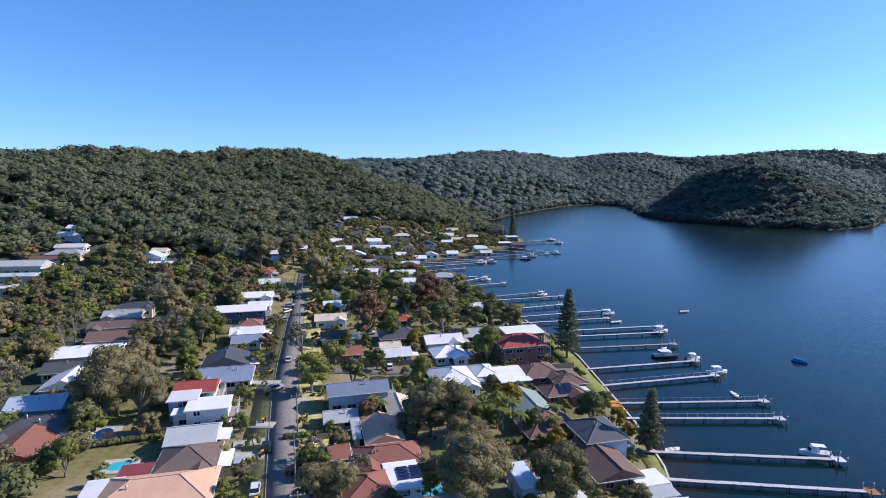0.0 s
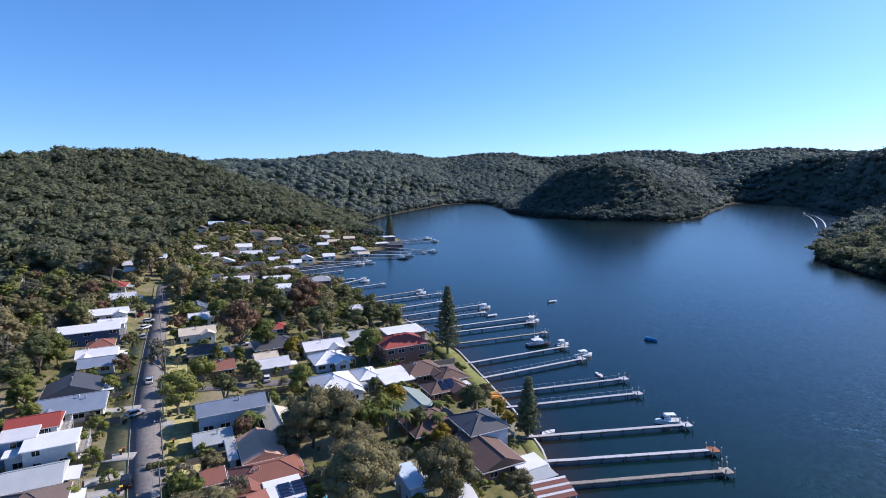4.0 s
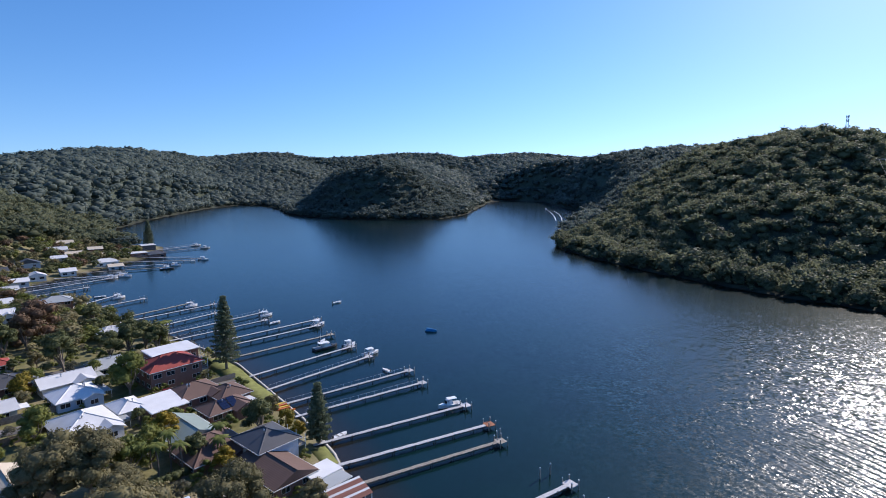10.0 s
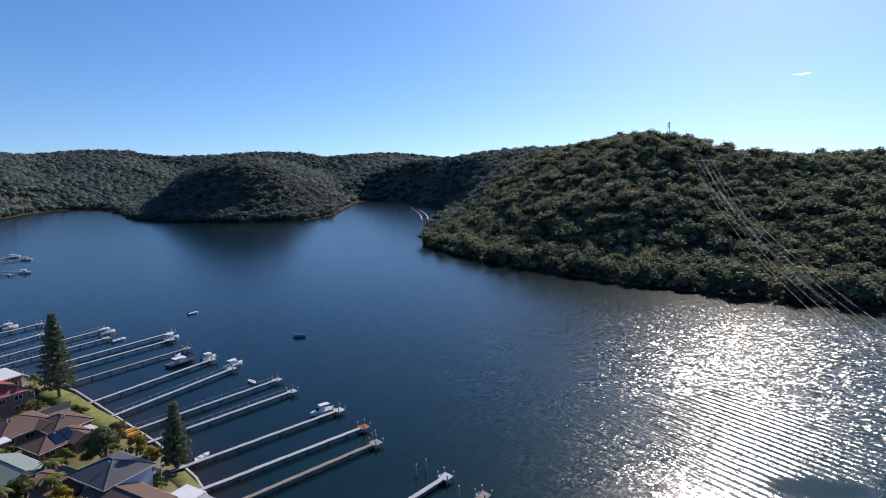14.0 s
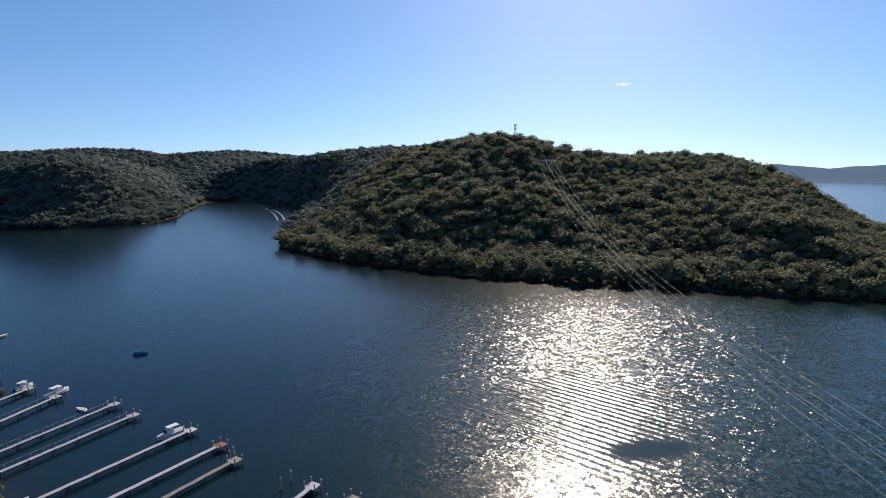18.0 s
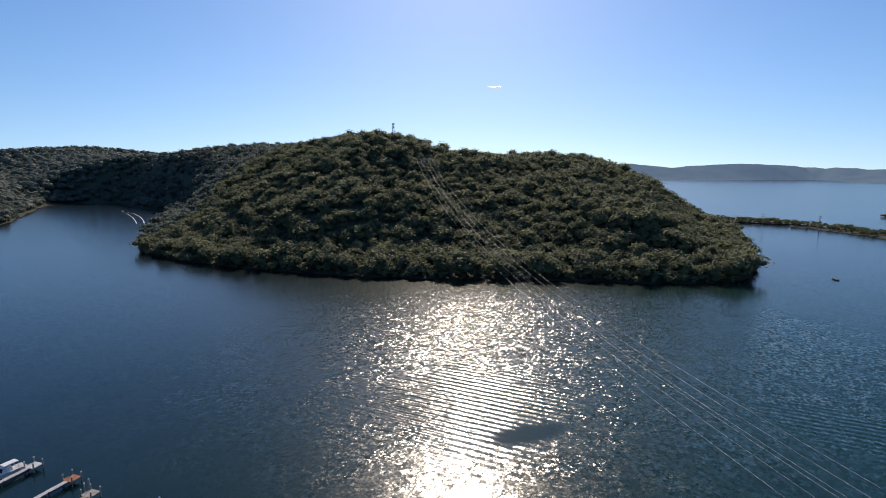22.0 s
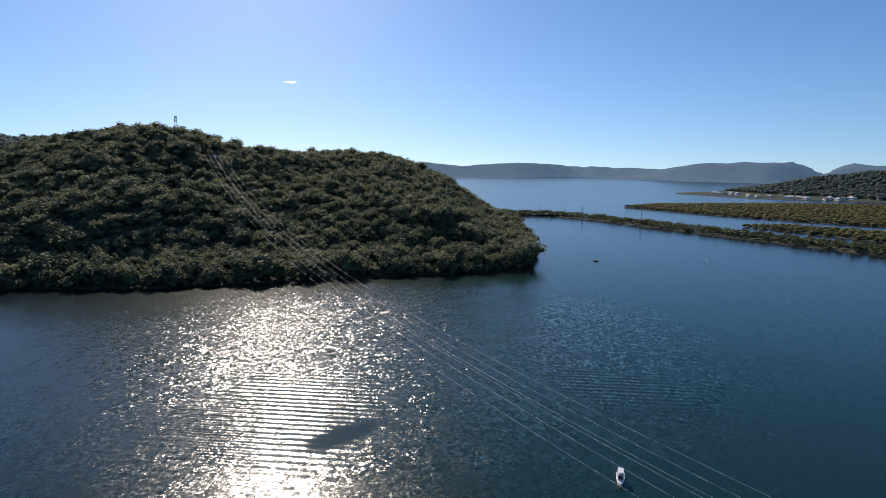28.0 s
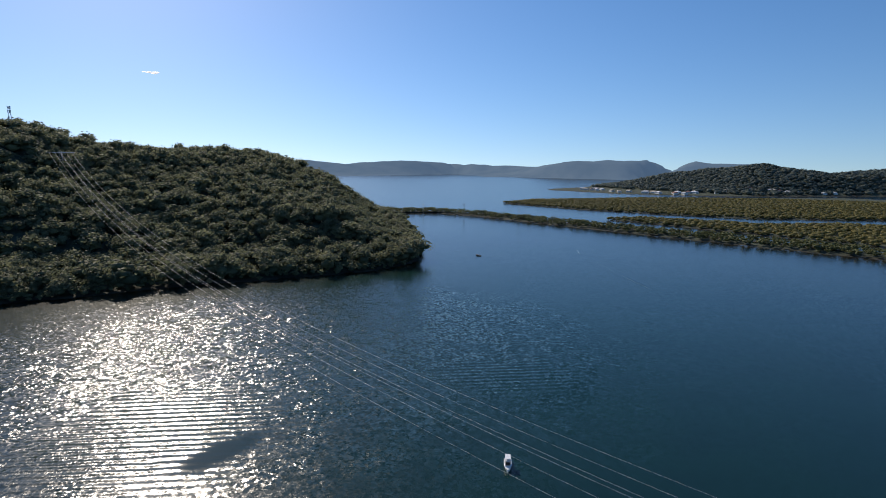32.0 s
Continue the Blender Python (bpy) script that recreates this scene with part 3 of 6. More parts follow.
# ---- roads ----
def strip(name, points, width, lift, material, label, category="road", kind="structure", step=2.0, side=0.0):
    """A band laid over the ground along points."""
    pts = [Vector(p) for p in points]
    line = []
    for a, b in zip(pts, pts[1:]):
        n = max(1, int((b - a).length / step))
        line += [a.lerp(b, i / n) for i in range(n)]
    line.append(pts[-1])
    v, f = [], []
    for i, p in enumerate(line):
        d = (line[min(i + 1, len(line) - 1)] - line[max(i - 1, 0)]).normalized()
        nrm = Vector((d.y, -d.x))
        c = p + nrm * side
        z = height(c.x, c.y) + lift
        for s in (-0.5, 0.5):
            q = c + nrm * s * width
            v += [(q.x, q.y, z), (q.x, q.y, z - 0.35)]
    for i in range(len(line) - 1):
        a, b = 4 * i, 4 * i + 4
        f += [(a, a + 2, b + 2, b), (a + 1, a, b, b + 1), (a + 2, a + 3, b + 3, b + 2)]
    return tagged(new(name, array_mesh(name, np.array(v), np.array(f), material)), label, category, kind=kind)


ROAD = [(-8, 10), (-18, 50), (-28, 89), (-35, 113), (-41, 135), (-46, 156), (-54, 192), (-66, 247), (-72, 275)]
CROSS = [(-51, 184), (-30, 187), (0, 191), (24, 196)]
LANE = [(-44, 152), (-20, 152), (10, 154), (42, 157)]
strip("verge", ROAD, 19, 0.16, M["verge"], "mown dry grass verge beside the street", "verge")
strip("road", ROAD, 5.9, 0.25, M["asphalt"], "grey patched asphalt street")
strip("road_cross", CROSS, 5.0, 0.22, M["asphalt"], "grey asphalt side street")
strip("road_lane", LANE, 4.0, 0.22, M["asphalt"], "narrow grey asphalt lane")
for s in (-3.05, 3.05):
    strip("kerb", ROAD, 0.18, 0.30, M["kerb"], "low concrete kerb", "kerb", side=s)
for k, (ax, ay, bx, by, w) in enumerate(((3, 134, 18, 134.5, 2.4), (-25, 103, -31, 102, 3), (-46, 117, -38, 117, 3), (-44, 103, -36, 104, 3), (-44, 108, -38, 110, 2.5), (-30, 131, -38, 131, 3.4), (-52, 141, -44, 142, 3), (12, 97, 24, 101, 2.2), (-26, 89, -18, 90, 3))):
    strip("driveway", [(ax, ay), (bx, by)], w, 0.28, M["concrete"], "pale concrete driveway", "driveway")

# ---- forest ----
def ico(level):
    b = bmesh.new()
    bmesh.ops.create_icosphere(b, subdivisions=level, radius=1)
    b.verts.ensure_lookup_table()
    found = np.array([v.co[:] for v in b.verts]), np.array([[v.index for v in f.verts] for f in b.faces])
    b.free()
    return found


ICO = {level: ico(level) for level in (1, 2)}


def leaf_cards(rng, centres, radii, each, size, flat=0.75):
    """Small bent leaf sprays over the outside of clumps, as triangles: verts and faces."""
    c = np.repeat(np.asarray(centres, float), each, 0)
    r = np.repeat(np.asarray(radii, float), each)
    d = rng.normal(size=(len(c), 3))
    d[:, 2] = d[:, 2] * 0.8 + 0.25
    d /= np.linalg.norm(d, axis=1)[:, None]
    pos = c + d * (r * rng.uniform(0.72, 1.12, len(c)))[:, None] * np.array([1, 1, flat])
    nrm = d + rng.normal(size=d.shape) * 0.27
    nrm /= np.linalg.norm(nrm, axis=1)[:, None]
    side = np.cross(nrm, rng.normal(size=d.shape))
    side /= np.linalg.norm(side, axis=1)[:, None]
    up = np.cross(nrm, side)
    s = (size * rng.uniform(0.6, 1.35, len(c)))[:, None]
    v = np.stack([pos - side * s, pos + up * s * 0.7 - nrm * s * 0.16, pos + side * s, pos - up * s * 0.7 - nrm * s * 0.16], 1).reshape(-1, 3)
    i = np.arange(len(c))[:, None] * 4
    return v, np.concatenate([i + [0, 1, 2], i + [0, 2, 3]])


def clump_cores(rng, centres, radii, shrink=0.8, flat=0.75, level=1):
    vs, fs = [], []
    iv, jf = ICO[level]
    for k, (c, r) in enumerate(zip(centres, radii)):
        v = iv * rng.uniform(0.8, 1.15, (len(iv), 1)) * r * shrink * np.array([1, 1, flat]) + c
        vs.append(v)
        fs.append(jf + len(iv) * k)
    return np.concatenate(vs), np.concatenate(fs)


def joined(*pieces):
    vs, fs, n = [], [], 0
    for v, f in pieces:
        vs.append(v)
        fs.append(f + n)
        n += len(v)
    return np.concatenate(vs), np.concatenate(fs)


def forest_shape(seed, clumps, each, size, level=1):
    """One woodland tree of unit height: lumpy crown masses feathered with leaf sprays."""
    rng = np.random.default_rng(seed)
    if clumps == 1:
        mid = np.array([[0, 0, 0.5]])
        return joined(clump_cores(rng, mid, [0.46], 0.78, 0.95, level), leaf_cards(rng, mid, [0.44], each, size, 0.95))
    a = np.arange(clumps) * 2.4 + rng.uniform(0, 0.9, clumps)
    q = np.sqrt((np.arange(clumps) + 0.25) / clumps) * 0.31 * rng.uniform(0.8, 1.15, clumps)
    centres = np.stack([q * np.cos(a), q * np.sin(a), 0.80 - q * 0.8 + rng.normal(size=clumps) * 0.04], -1)
    radii = rng.uniform(0.15, 0.23, clumps)
    cores = clump_cores(rng, np.concatenate([centres * [0.95, 0.95, 0.97], [[0, 0, 0.42]]]), np.append(radii * 0.8, 0.28), 0.8, 0.75, level)
    return joined(cores, leaf_cards(rng, centres, radii, each, size, 0.8))


def woods(name, xs, ys, heights, shapes, material, label, sink=0.12, wide=1.0):
    rng = np.random.default_rng(len(xs))
    zs = ground(xs, ys)
    vs, fs, ts, n = [], [], [], 0
    which = rng.integers(0, len(shapes), len(xs))
    for k, (v0, f0) in enumerate(shapes):
        m = which == k
        cnt = int(m.sum())
        if not cnt:
            continue
        ang = rng.uniform(0, math.tau, cnt)
        c, s = np.cos(ang)[:, None], np.sin(ang)[:, None]
        h = heights[m][:, None]
        w = h * rng.uniform(0.85, 1.3, (cnt, 1)) * wide
        x = (v0[:, 0] * c - v0[:, 1] * s) * w + xs[m][:, None]
        y = (v0[:, 0] * s + v0[:, 1] * c) * w + ys[m][:, None]
        z = (v0[:, 2] - sink) * h + zs[m][:, None]
        vs.append(np.stack([x, y, z], -1).reshape(-1, 3))
        fs.append((f0[None] + (np.arange(cnt) * len(v0))[:, None, None]).reshape(-1, 3) + n)
        ts.append(np.repeat(rng.beta(1.6, 2.2, cnt), len(v0)))
        n += cnt * len(v0)
    ob = new(name, array_mesh(name, np.concatenate(vs), np.concatenate(fs), material, False, tint=np.concatenate(ts)))
    return tagged(ob, label, "forest", kind="stuff")


def scatter(rng, spacing, x0, x1, y0, y1):
    nx, ny = int((x1 - x0) / spacing), int((y1 - y0) / spacing)
    px, py = np.meshgrid(np.linspace(x0, x1, nx), np.linspace(y0, y1, ny))
    return px.ravel() + rng.uniform(-0.48, 0.48, px.size) * spacing, py.ravel() + rng.uniform(-0.48, 0.48, px.size) * spacing


NEAR_SHAPES = [forest_shape(s, 7, 30, 0.042) for s in range(9)]
SIDE_SHAPES = [forest_shape(80 + s, 6, 22, 0.050) for s in range(8)]
MID_SHAPES = [forest_shape(20 + s, 5, 13, 0.066) for s in range(7)]
FAR_SHAPES = [forest_shape(40 + s, 3, 7, 0.09) for s in range(5)]
DISTANT_SHAPES = [forest_shape(60 + s, 1, 16, 0.105) for s in range(8)]
HOUSE_SPOTS = []
rng = np.random.default_rng(5)


# ---- houses ----
WINDOWS = {}


def window_meshes(w, h):
    if (w, h) not in WINDOWS:
        f, g = bmesh.new(), bmesh.new()
        t = 0.07
        for x0, z0, x1, z1 in ((-w / 2, 0, w / 2, t), (-w / 2, h - t, w / 2, h), (-w / 2, t, -w / 2 + t, h - t), (w / 2 - t, t, w / 2, h - t), (-t / 2, t, t / 2, h - t)):
            ring_box(f, x0, -0.07, z0, x1, 0.03, z1)
        ring_box(g, -w / 2 + t, -0.03, t, w / 2 - t, 0.02, h - t)
        WINDOWS[w, h] = meshed("window_frame", f, M["trim"]), meshed("pane", g, M["glass"])
    return WINDOWS[w, h]


def add_window(parent, x, y, z, rz, w=1.6, h=1.2):
    fr, pn = window_meshes(w, h)
    a = part("window", fr, None, parent)
    a.matrix_local = pose(x, y, z, 0, 0, rz)
    part("pane", pn, None, a)


ROOF_WORDS = dict(white="white metal", lightgrey="light grey metal", slate="blue-grey metal", paleblue="pale blue metal", greengrey="grey-green metal", charcoal="charcoal", maroon="dark red metal",
                  red="red tiled", terracotta="red-brown tiled", brown="brown tiled", umber="grey-brown tiled", orange="salmon-orange tiled", cream="cream tiled")
WALL_WORDS = dict(white="white", cream="cream", blue="grey-blue", navy="dark blue", brick="brown brick", paleblue="pale blue", charcoal="charcoal")
SHAPE_WORDS = dict(gx="gabled", gy="gabled", hip="hipped", flat="low-pitched")


def house(x, y, rot, w, d, he, shape, roof, wall, storeys, solar=False):
    rr = random.Random(int(x * 91 + y * 17))
    c, s = math.cos(radians(rot)), math.sin(radians(rot))
    z = min(height(x + a * c * w / 2 - b * s * d / 2, y + a * s * w / 2 + b * c * d / 2) for a in (-1, 0, 1) for b in (-1, 0, 1)) * 0.5 + height(x, y) * 0.5
    HOUSE_SPOTS.append((x, y, max(w, d) / 2))
    far, tiny = math.hypot(x, y) > 290, math.hypot(x, y) > 700
    ob = thing("house", x, y, z, rot, f"{'two-storey' if storeys > 1 else 'single-storey'} {WALL_WORDS[wall]} house with {SHAPE_WORDS[shape]} {ROOF_WORDS[roof]} roof", "house", "village houses")
    o = 0.55 if shape != "flat" else 0.4
    rise = (d / 2 + o) * 0.40 if shape in ("gx", "hip") else (w / 2 + o) * 0.40
    if shape == "hip":
        rise = (min(w, d) / 2 + o) * 0.42
    a, b = w / 2, d / 2
    bm = bmesh.new()
    ring_box(bm, -a, -b, -2.2, a, b, he)
    if shape == "gx":
        for e in (-1, 1):
            v = [bm.verts.new(q) for q in ((e * a, -b, he), (e * a, b, he), (e * a, 0, he + b * 0.40), (e * (a - 0.2), -b, he), (e * (a - 0.2), b, he), (e * (a - 0.2), 0, he + b * 0.40))]
            bm.faces.new(v[:3])
            bm.faces.new(v[3:])
    if shape == "gy":
        for e in (-1, 1):
            v = [bm.verts.new(q) for q in ((-a, e * b, he), (a, e * b, he), (0, e * b, he + a * 0.40), (-a, e * (b - 0.2), he), (a, e * (b - 0.2), he), (0, e * (b - 0.2), he + a * 0.40))]
            bm.faces.new(v[:3])
            bm.faces.new(v[3:])
    part("wall", bm, M["wall_" + wall], ob)
    A, B, t = a + o, b + o, 0.16
    zl = he - 0.05
    bm = bmesh.new()
    if shape == "flat":
        tilt = 0.055 * d
        low = [(-A, -B, zl + 0.06), (A, -B, zl + 0.06), (A, B, zl + tilt), (-A, B, zl + tilt)]
        vv = [bm.verts.new(q) for q in low] + [bm.verts.new((q[0], q[1], q[2] + t + 0.04)) for q in low]
        for f in ((3, 2, 1, 0), (4, 5, 6, 7), (0, 1, 5, 4), (1, 2, 6, 5), (2, 3, 7, 6), (3, 0, 4, 7)):
            bm.faces.new([vv[i] for i in f])
    else:
        eave = [(-A, -B), (A, -B), (A, B), (-A, B)]
        lo = [bm.verts.new((*e, zl)) for e in eave]
        hi = [bm.verts.new((*e, zl + t)) for e in eave]
        top = zl + t + rise
        if shape == "gx":
            r = [(-A, 0), (A, 0)]
        elif shape == "gy":
            r = [(0, -B), (0, B)]
        elif w >= d:
            r = [(-A + B * 0.98, 0), (A - B * 0.98, 0)] if A > B * 1.02 else [(-0.3, 0), (0.3, 0)]
        else:
            r = [(0, -B + A * 0.98), (0, B - A * 0.98)]
        r0, r1 = (bm.verts.new((*e, top)) for e in r)
        bm.faces.new(lo[::-1])
        for i in range(4):
            bm.faces.new((lo[i], lo[(i + 1) % 4], hi[(i + 1) % 4], hi[i]))
        if shape == "gx" or (shape == "hip" and w >= d):
            bm.faces.new((hi[0], hi[1], r1, r0))
            bm.faces.new((hi[2], hi[3], r0, r1))
            bm.faces.new((hi[1], hi[2], r1))
            bm.faces.new((hi[3], hi[0], r0))
        else:
            bm.faces.new((hi[1], hi[2], r1, r0))
            bm.faces.new((hi[3], hi[0], r0, r1))
            bm.faces.new((hi[0], hi[1], r0))
            bm.faces.new((hi[2], hi[3], r1))
    roof_ob = part("roof", bm, M["roof_" + roof], ob)
    if shape != "flat":
        r0, r1 = Vector((*r[0], top + 0.02)), Vector((*r[1], top + 0.02))
        lines = [(r0, r1)]
        if shape == "hip":
            near = (r0, r1, r1, r0) if w >= d else (r0, r0, r1, r1)
            lines += [((*e, zl + t), q) for e, q in zip(eave, near)]
        for e, q in lines:
            bm = bmesh.new()
            tube(bm, e, q, 0.12, 0.12, 5)
            part("ridge_cap", bm, M["roof_" + roof], roof_ob)
    bm = bmesh.new()
    rims = [[bm.verts.new((sx * (A + g), sy * (B + g), zz)) for sx, sy in ((-1, -1), (1, -1), (1, 1), (-1, 1))] for g, zz in ((0, zl - 0.03), (0.1, zl - 0.03), (0.1, zl + 0.13), (0, zl + 0.13))]
    for i in range(4):
        for k in range(4):
            bm.faces.new((rims[i][k], rims[i][(k + 1) % 4], rims[(i + 1) % 4][(k + 1) % 4], rims[(i + 1) % 4][k]))
    if shape == "flat":
        for v in bm.verts:
            v.co.z += (v.co.y + B) / (2 * B) * (0.055 * d - 0.06) + 0.06
    part("gutter", bm, M["trim"], ob)
    if not far and shape in ("hip", "gx") and w > 9 and storeys == 1:
        # A cross wing with its own gable.
        ww, out = rr.uniform(3.6, 4.8), rr.uniform(1.6, 2.8)
        cx = rr.choice((-1, 1)) * (a - ww / 2 - 0.3)
        bm = bmesh.new()
        ring_box(bm, cx - ww / 2, -b - out, -2.2, cx + ww / 2, -b + 0.3, he - 0.02)
        e = [bm.verts.new(q) for q in ((cx - ww / 2, -b - out, he - 0.02), (cx + ww / 2, -b - out, he - 0.02), (cx, -b - out, he + ww * 0.2))]
        bm.faces.new(e)
        wing = part("wing", bm, M["wall_" + wall], ob)
        bm = bmesh.new()
        k, y0, y1 = ww / 2 + 0.45, -b - out - 0.4, min(0, -b + ww * 0.55)
        q = [bm.verts.new(c) for c in ((cx - k, y0, zl + 0.03), (cx + k, y0, zl + 0.03), (cx, y0, zl + 0.03 + k * 0.42), (cx - k, y0, zl + 0.19), (cx + k, y0, zl + 0.19), (cx, y0, zl + 0.19 + k * 0.42),
                                       (cx - k, y1, zl + 0.03), (cx + k, y1, zl + 0.03), (cx, y1, zl + 0.03 + k * 0.42), (cx - k, y1, zl + 0.19), (cx + k, y1, zl + 0.19), (cx, y1, zl + 0.19 + k * 0.42))]
        for f in ((0, 2, 5, 3), (2, 1, 4, 5), (6, 9, 11, 8), (8, 11, 10, 7), (3, 5, 11, 9), (5, 4, 10, 11), (0, 6, 8, 2), (2, 8, 7, 1), (0, 3, 9, 6), (1, 7, 10, 4)):
            bm.faces.new([q[i] for i in f])
        part("wing_roof", bm, M["roof_" + roof], wing)
        add_window(wing, cx, -b - out, 0.95, 0, 1.8, 1.2)
    if not far and storeys == 1 and w > 8 and rr.random() < 0.6:
        # A lean-to veranda towards the water.
        bm = bmesh.new()
        v = ring_box(bm, a + o - 0.1, -b * 0.7, he - 0.42, a + o + 2.3, b * 0.7, he - 0.34)
        for q in v:
            q.co.z -= 0.1 * (q.co.x - a)
        ver = part("veranda_roof", bm, M["roof_" + rr.choice(("white", "lightgrey"))], ob)
        for yy in (-b * 0.66, 0, b * 0.66):
            bm = bmesh.new()
            ring_box(bm, a + o + 2.1, yy - 0.05, -2, a + o + 2.2, yy + 0.05, he - 0.62)
            part("post", bm, M["trim"], ver)
    step = 3.1
    for level in range(storeys):
        zw = 0.95 + level * 2.6
        if zw + 1.25 > he:
            continue
        sides = ((w, 0, b, 180),) if tiny else ((w, 0, -b, 0), (d, a, 0, 90)) if far else ((w, 0, -b, 0), (d, a, 0, 90), (w, 0, b, 180), (d, -a, 0, 270))
        for length, ox, oy, rz in sides:
            n = 2 if tiny or far else max(1, int(length / step))
            for i in range(n):
                if rr.random() < 0.2:
                    continue
                q = (i + 0.5) * length / n - length / 2
                px = q if rz in (0, 180) else ox
                py = oy if rz in (0, 180) else q
                add_window(ob, px, py, zw, rz, rr.choice((1.4, 1.8, 2.2)) if length / n > 2.6 else 1.4, 1.2)
    if not far:
        bm = bmesh.new()
        ring_box(bm, -0.45, -0.05, 0, 0.45, 0.02, 2.05)
        dr = part("door", bm, M["door"], ob)
        dr.matrix_local = pose(-a, min(b - 1, 1.6), 0.05, 0, 0, 270)
        if shape != "flat":
            for i in range(rr.randint(0, 2)):
                bm = bmesh.new()
                vx, vy = rr.uniform(-a * 0.5, a * 0.5), rr.uniform(-b * 0.4, -0.4)
                k = max(0, 1 - abs(vy) / B) if shape != "gy" else max(0, 1 - abs(vx) / A)
                tube(bm, (vx, vy, zl + rise * k * 0.75), (vx, vy, zl + rise * k + 0.75), 0.12, 0.12, 6)
                tube(bm, (vx, vy, zl + rise * k + 0.75), (vx, vy, zl + rise * k + 1.0), 0.24, 0.12, 6)
                part("roof_vent", bm, M["steel"], roof_ob)
    if storeys > 1 and not far:
        bm = bmesh.new()
        ring_box(bm, a + 0.02, -b, 2.45, a + 1.9, b, 2.65)
        bal = part("balcony", bm, M["timber"], ob)
        for i in range(4):
            bm = bmesh.new()
            yy = -b + 0.1 + i * (d - 0.2) / 3
            ring_box(bm, a + 1.75, yy - 0.06, -2, a + 1.87, yy + 0.06, he)
            part("post", bm, M["trim"], bal)
        for zz in (3.1, 3.6):
            bm = bmesh.new()
            ring_box(bm, a + 1.78, -b, zz, a + 1.84, b, zz + 0.06)
            part("rail", bm, M["trim"], bal)
    if solar:
        for i in range(2):
            for j in range(4):
                bm = bmesh.new()
                if shape == "flat":
                    z0 = zl + 0.30 + 0.055 * d * 0.5
                    ring_box(bm, -1.0 + i * 2.4, -1.9 + j * 1.02, z0 + 0.055 * j, 1.1 + i * 2.4, -0.95 + j * 1.02, z0 + 0.06 + 0.055 * j)
                else:
                    k = rise / B
                    y0 = -B * 0.85 + j * 0.8
                    z0 = zl + t + (B + y0) * k + 0.12
                    vv = ring_box(bm, -2 + i * 2.2, y0, z0, -0.1 + i * 2.2, y0 + 0.75, z0 + 0.05)
                    for v in vv:
                        v.co.z += (v.co.y - y0) * k
                part("solar_panel", bm, M["solar"], roof_ob)
    return ob


house(-49.3, 87.5, 14, 18.1, 10.7, 2.46, "hip", "orange", "cream", 1)
house(-58.7, 87.0, 14, 5.1, 5.9, 2.3, "flat", "white", "white", 1)
house(-48.5, 97.9, 14, 10.1, 9.8, 2.62, "hip", "umber", "cream", 1)
house(-55.0, 93.8, 14, 7.4, 4.0, 2.21, "flat", "maroon", "brick", 1)
house(-51.6, 106.8, 14, 8.9, 7.8, 2.95, "gx", "lightgrey", "blue", 1)
house(-52.7, 117.2, 14, 8.6, 5.9, 4.82, "flat", "white", "white", 2)
house(-59.8, 120.5, 14, 5.8, 5.0, 4.99, "flat", "white", "blue", 2)
house(-57.9, 115.9, 14, 4.0, 2.6, 3.44, "flat", "white", "white", 1)
house(-59.6, 126.4, 14, 8.6, 6.9, 4.82, "gx", "red", "white", 2)
house(-58.1, 140.6, 14, 12.9, 9.8, 2.62, "gx", "slate", "white", 1)
house(-61.7, 150.7, 14, 12.0, 9.8, 2.95, "gy", "charcoal", "white", 1)
house(-63.7, 171.9, 14, 8.4, 6.9, 2.46, "gx", "slate", "white", 1)
house(-66.4, 179.9, 14, 10.0, 6.9, 2.79, "gx", "white", "white", 1)
house(-69.2, 191.0, 14, 6.9, 6.9, 2.46, "hip", "terracotta", "white", 1)
house(-76.3, 201.1, 14, 18.0, 8.8, 4.82, "flat", "white", "navy", 2)
house(-73.6, 214.4, 14, 7.7, 5.9, 2.62, "gx", "white", "white", 1)
house(-78.1, 225.5, 14, 12.0, 6.9, 2.79, "gx", "white", "white", 1)
house(-79.6, 245.9, 14, 8.9, 6.9, 2.79, "gx", "white", "white", 1)
house(-87.4, 261.3, 8, 8.9, 7.8, 2.62, "hip", "red", "cream", 1)
house(-104.0, 157.2, 14, 20.9, 8.8, 2.79, "gx", "white", "cream", 1)
house(-105.2, 169.2, 14, 13.5, 8.8, 3.44, "gx", "brown", "cream", 2)
house(-109.5, 181.3, 14, 18.9, 6.9, 2.95, "gx", "umber", "cream", 1)
house(-114.4, 190.6, 14, 11.6, 6.9, 2.79, "gx", "lightgrey", "cream", 1)
house(-114.6, 199.1, 14, 13.6, 6.9, 2.95, "hip", "charcoal", "cream", 1)
house(-100.4, 145.0, 14, 15.9, 7.8, 2.62, "gx", "charcoal", "cream", 1)
house(-95.5, 134.1, 14, 10.6, 9.8, 2.62, "gy", "white", "cream", 1)
house(-91.5, 118.1, 14, 10.9, 7.8, 3.96, "gx", "paleblue", "blue", 2)
house(-87.1, 120.1, 14, 4.9, 5.9, 3.28, "gx", "lightgrey", "white", 1)
house(-84.5, 108.4, 14, 14.7, 10.7, 2.95, "hip", "charcoal", "white", 1)
house(-81.6, 99.4, 14, 10.6, 10.7, 2.79, "gy", "terracotta", "cream", 1)
house(-176.0, 222.6, 8, 21.5, 7.8, 3.96, "gx", "lightgrey", "cream", 2)
house(-170.4, 213.7, 8, 14.3, 5.9, 2.95, "flat", "paleblue", "white", 2)
house(-172.2, 235.2, 8, 12.0, 6.9, 2.79, "gx", "brown", "cream", 1)
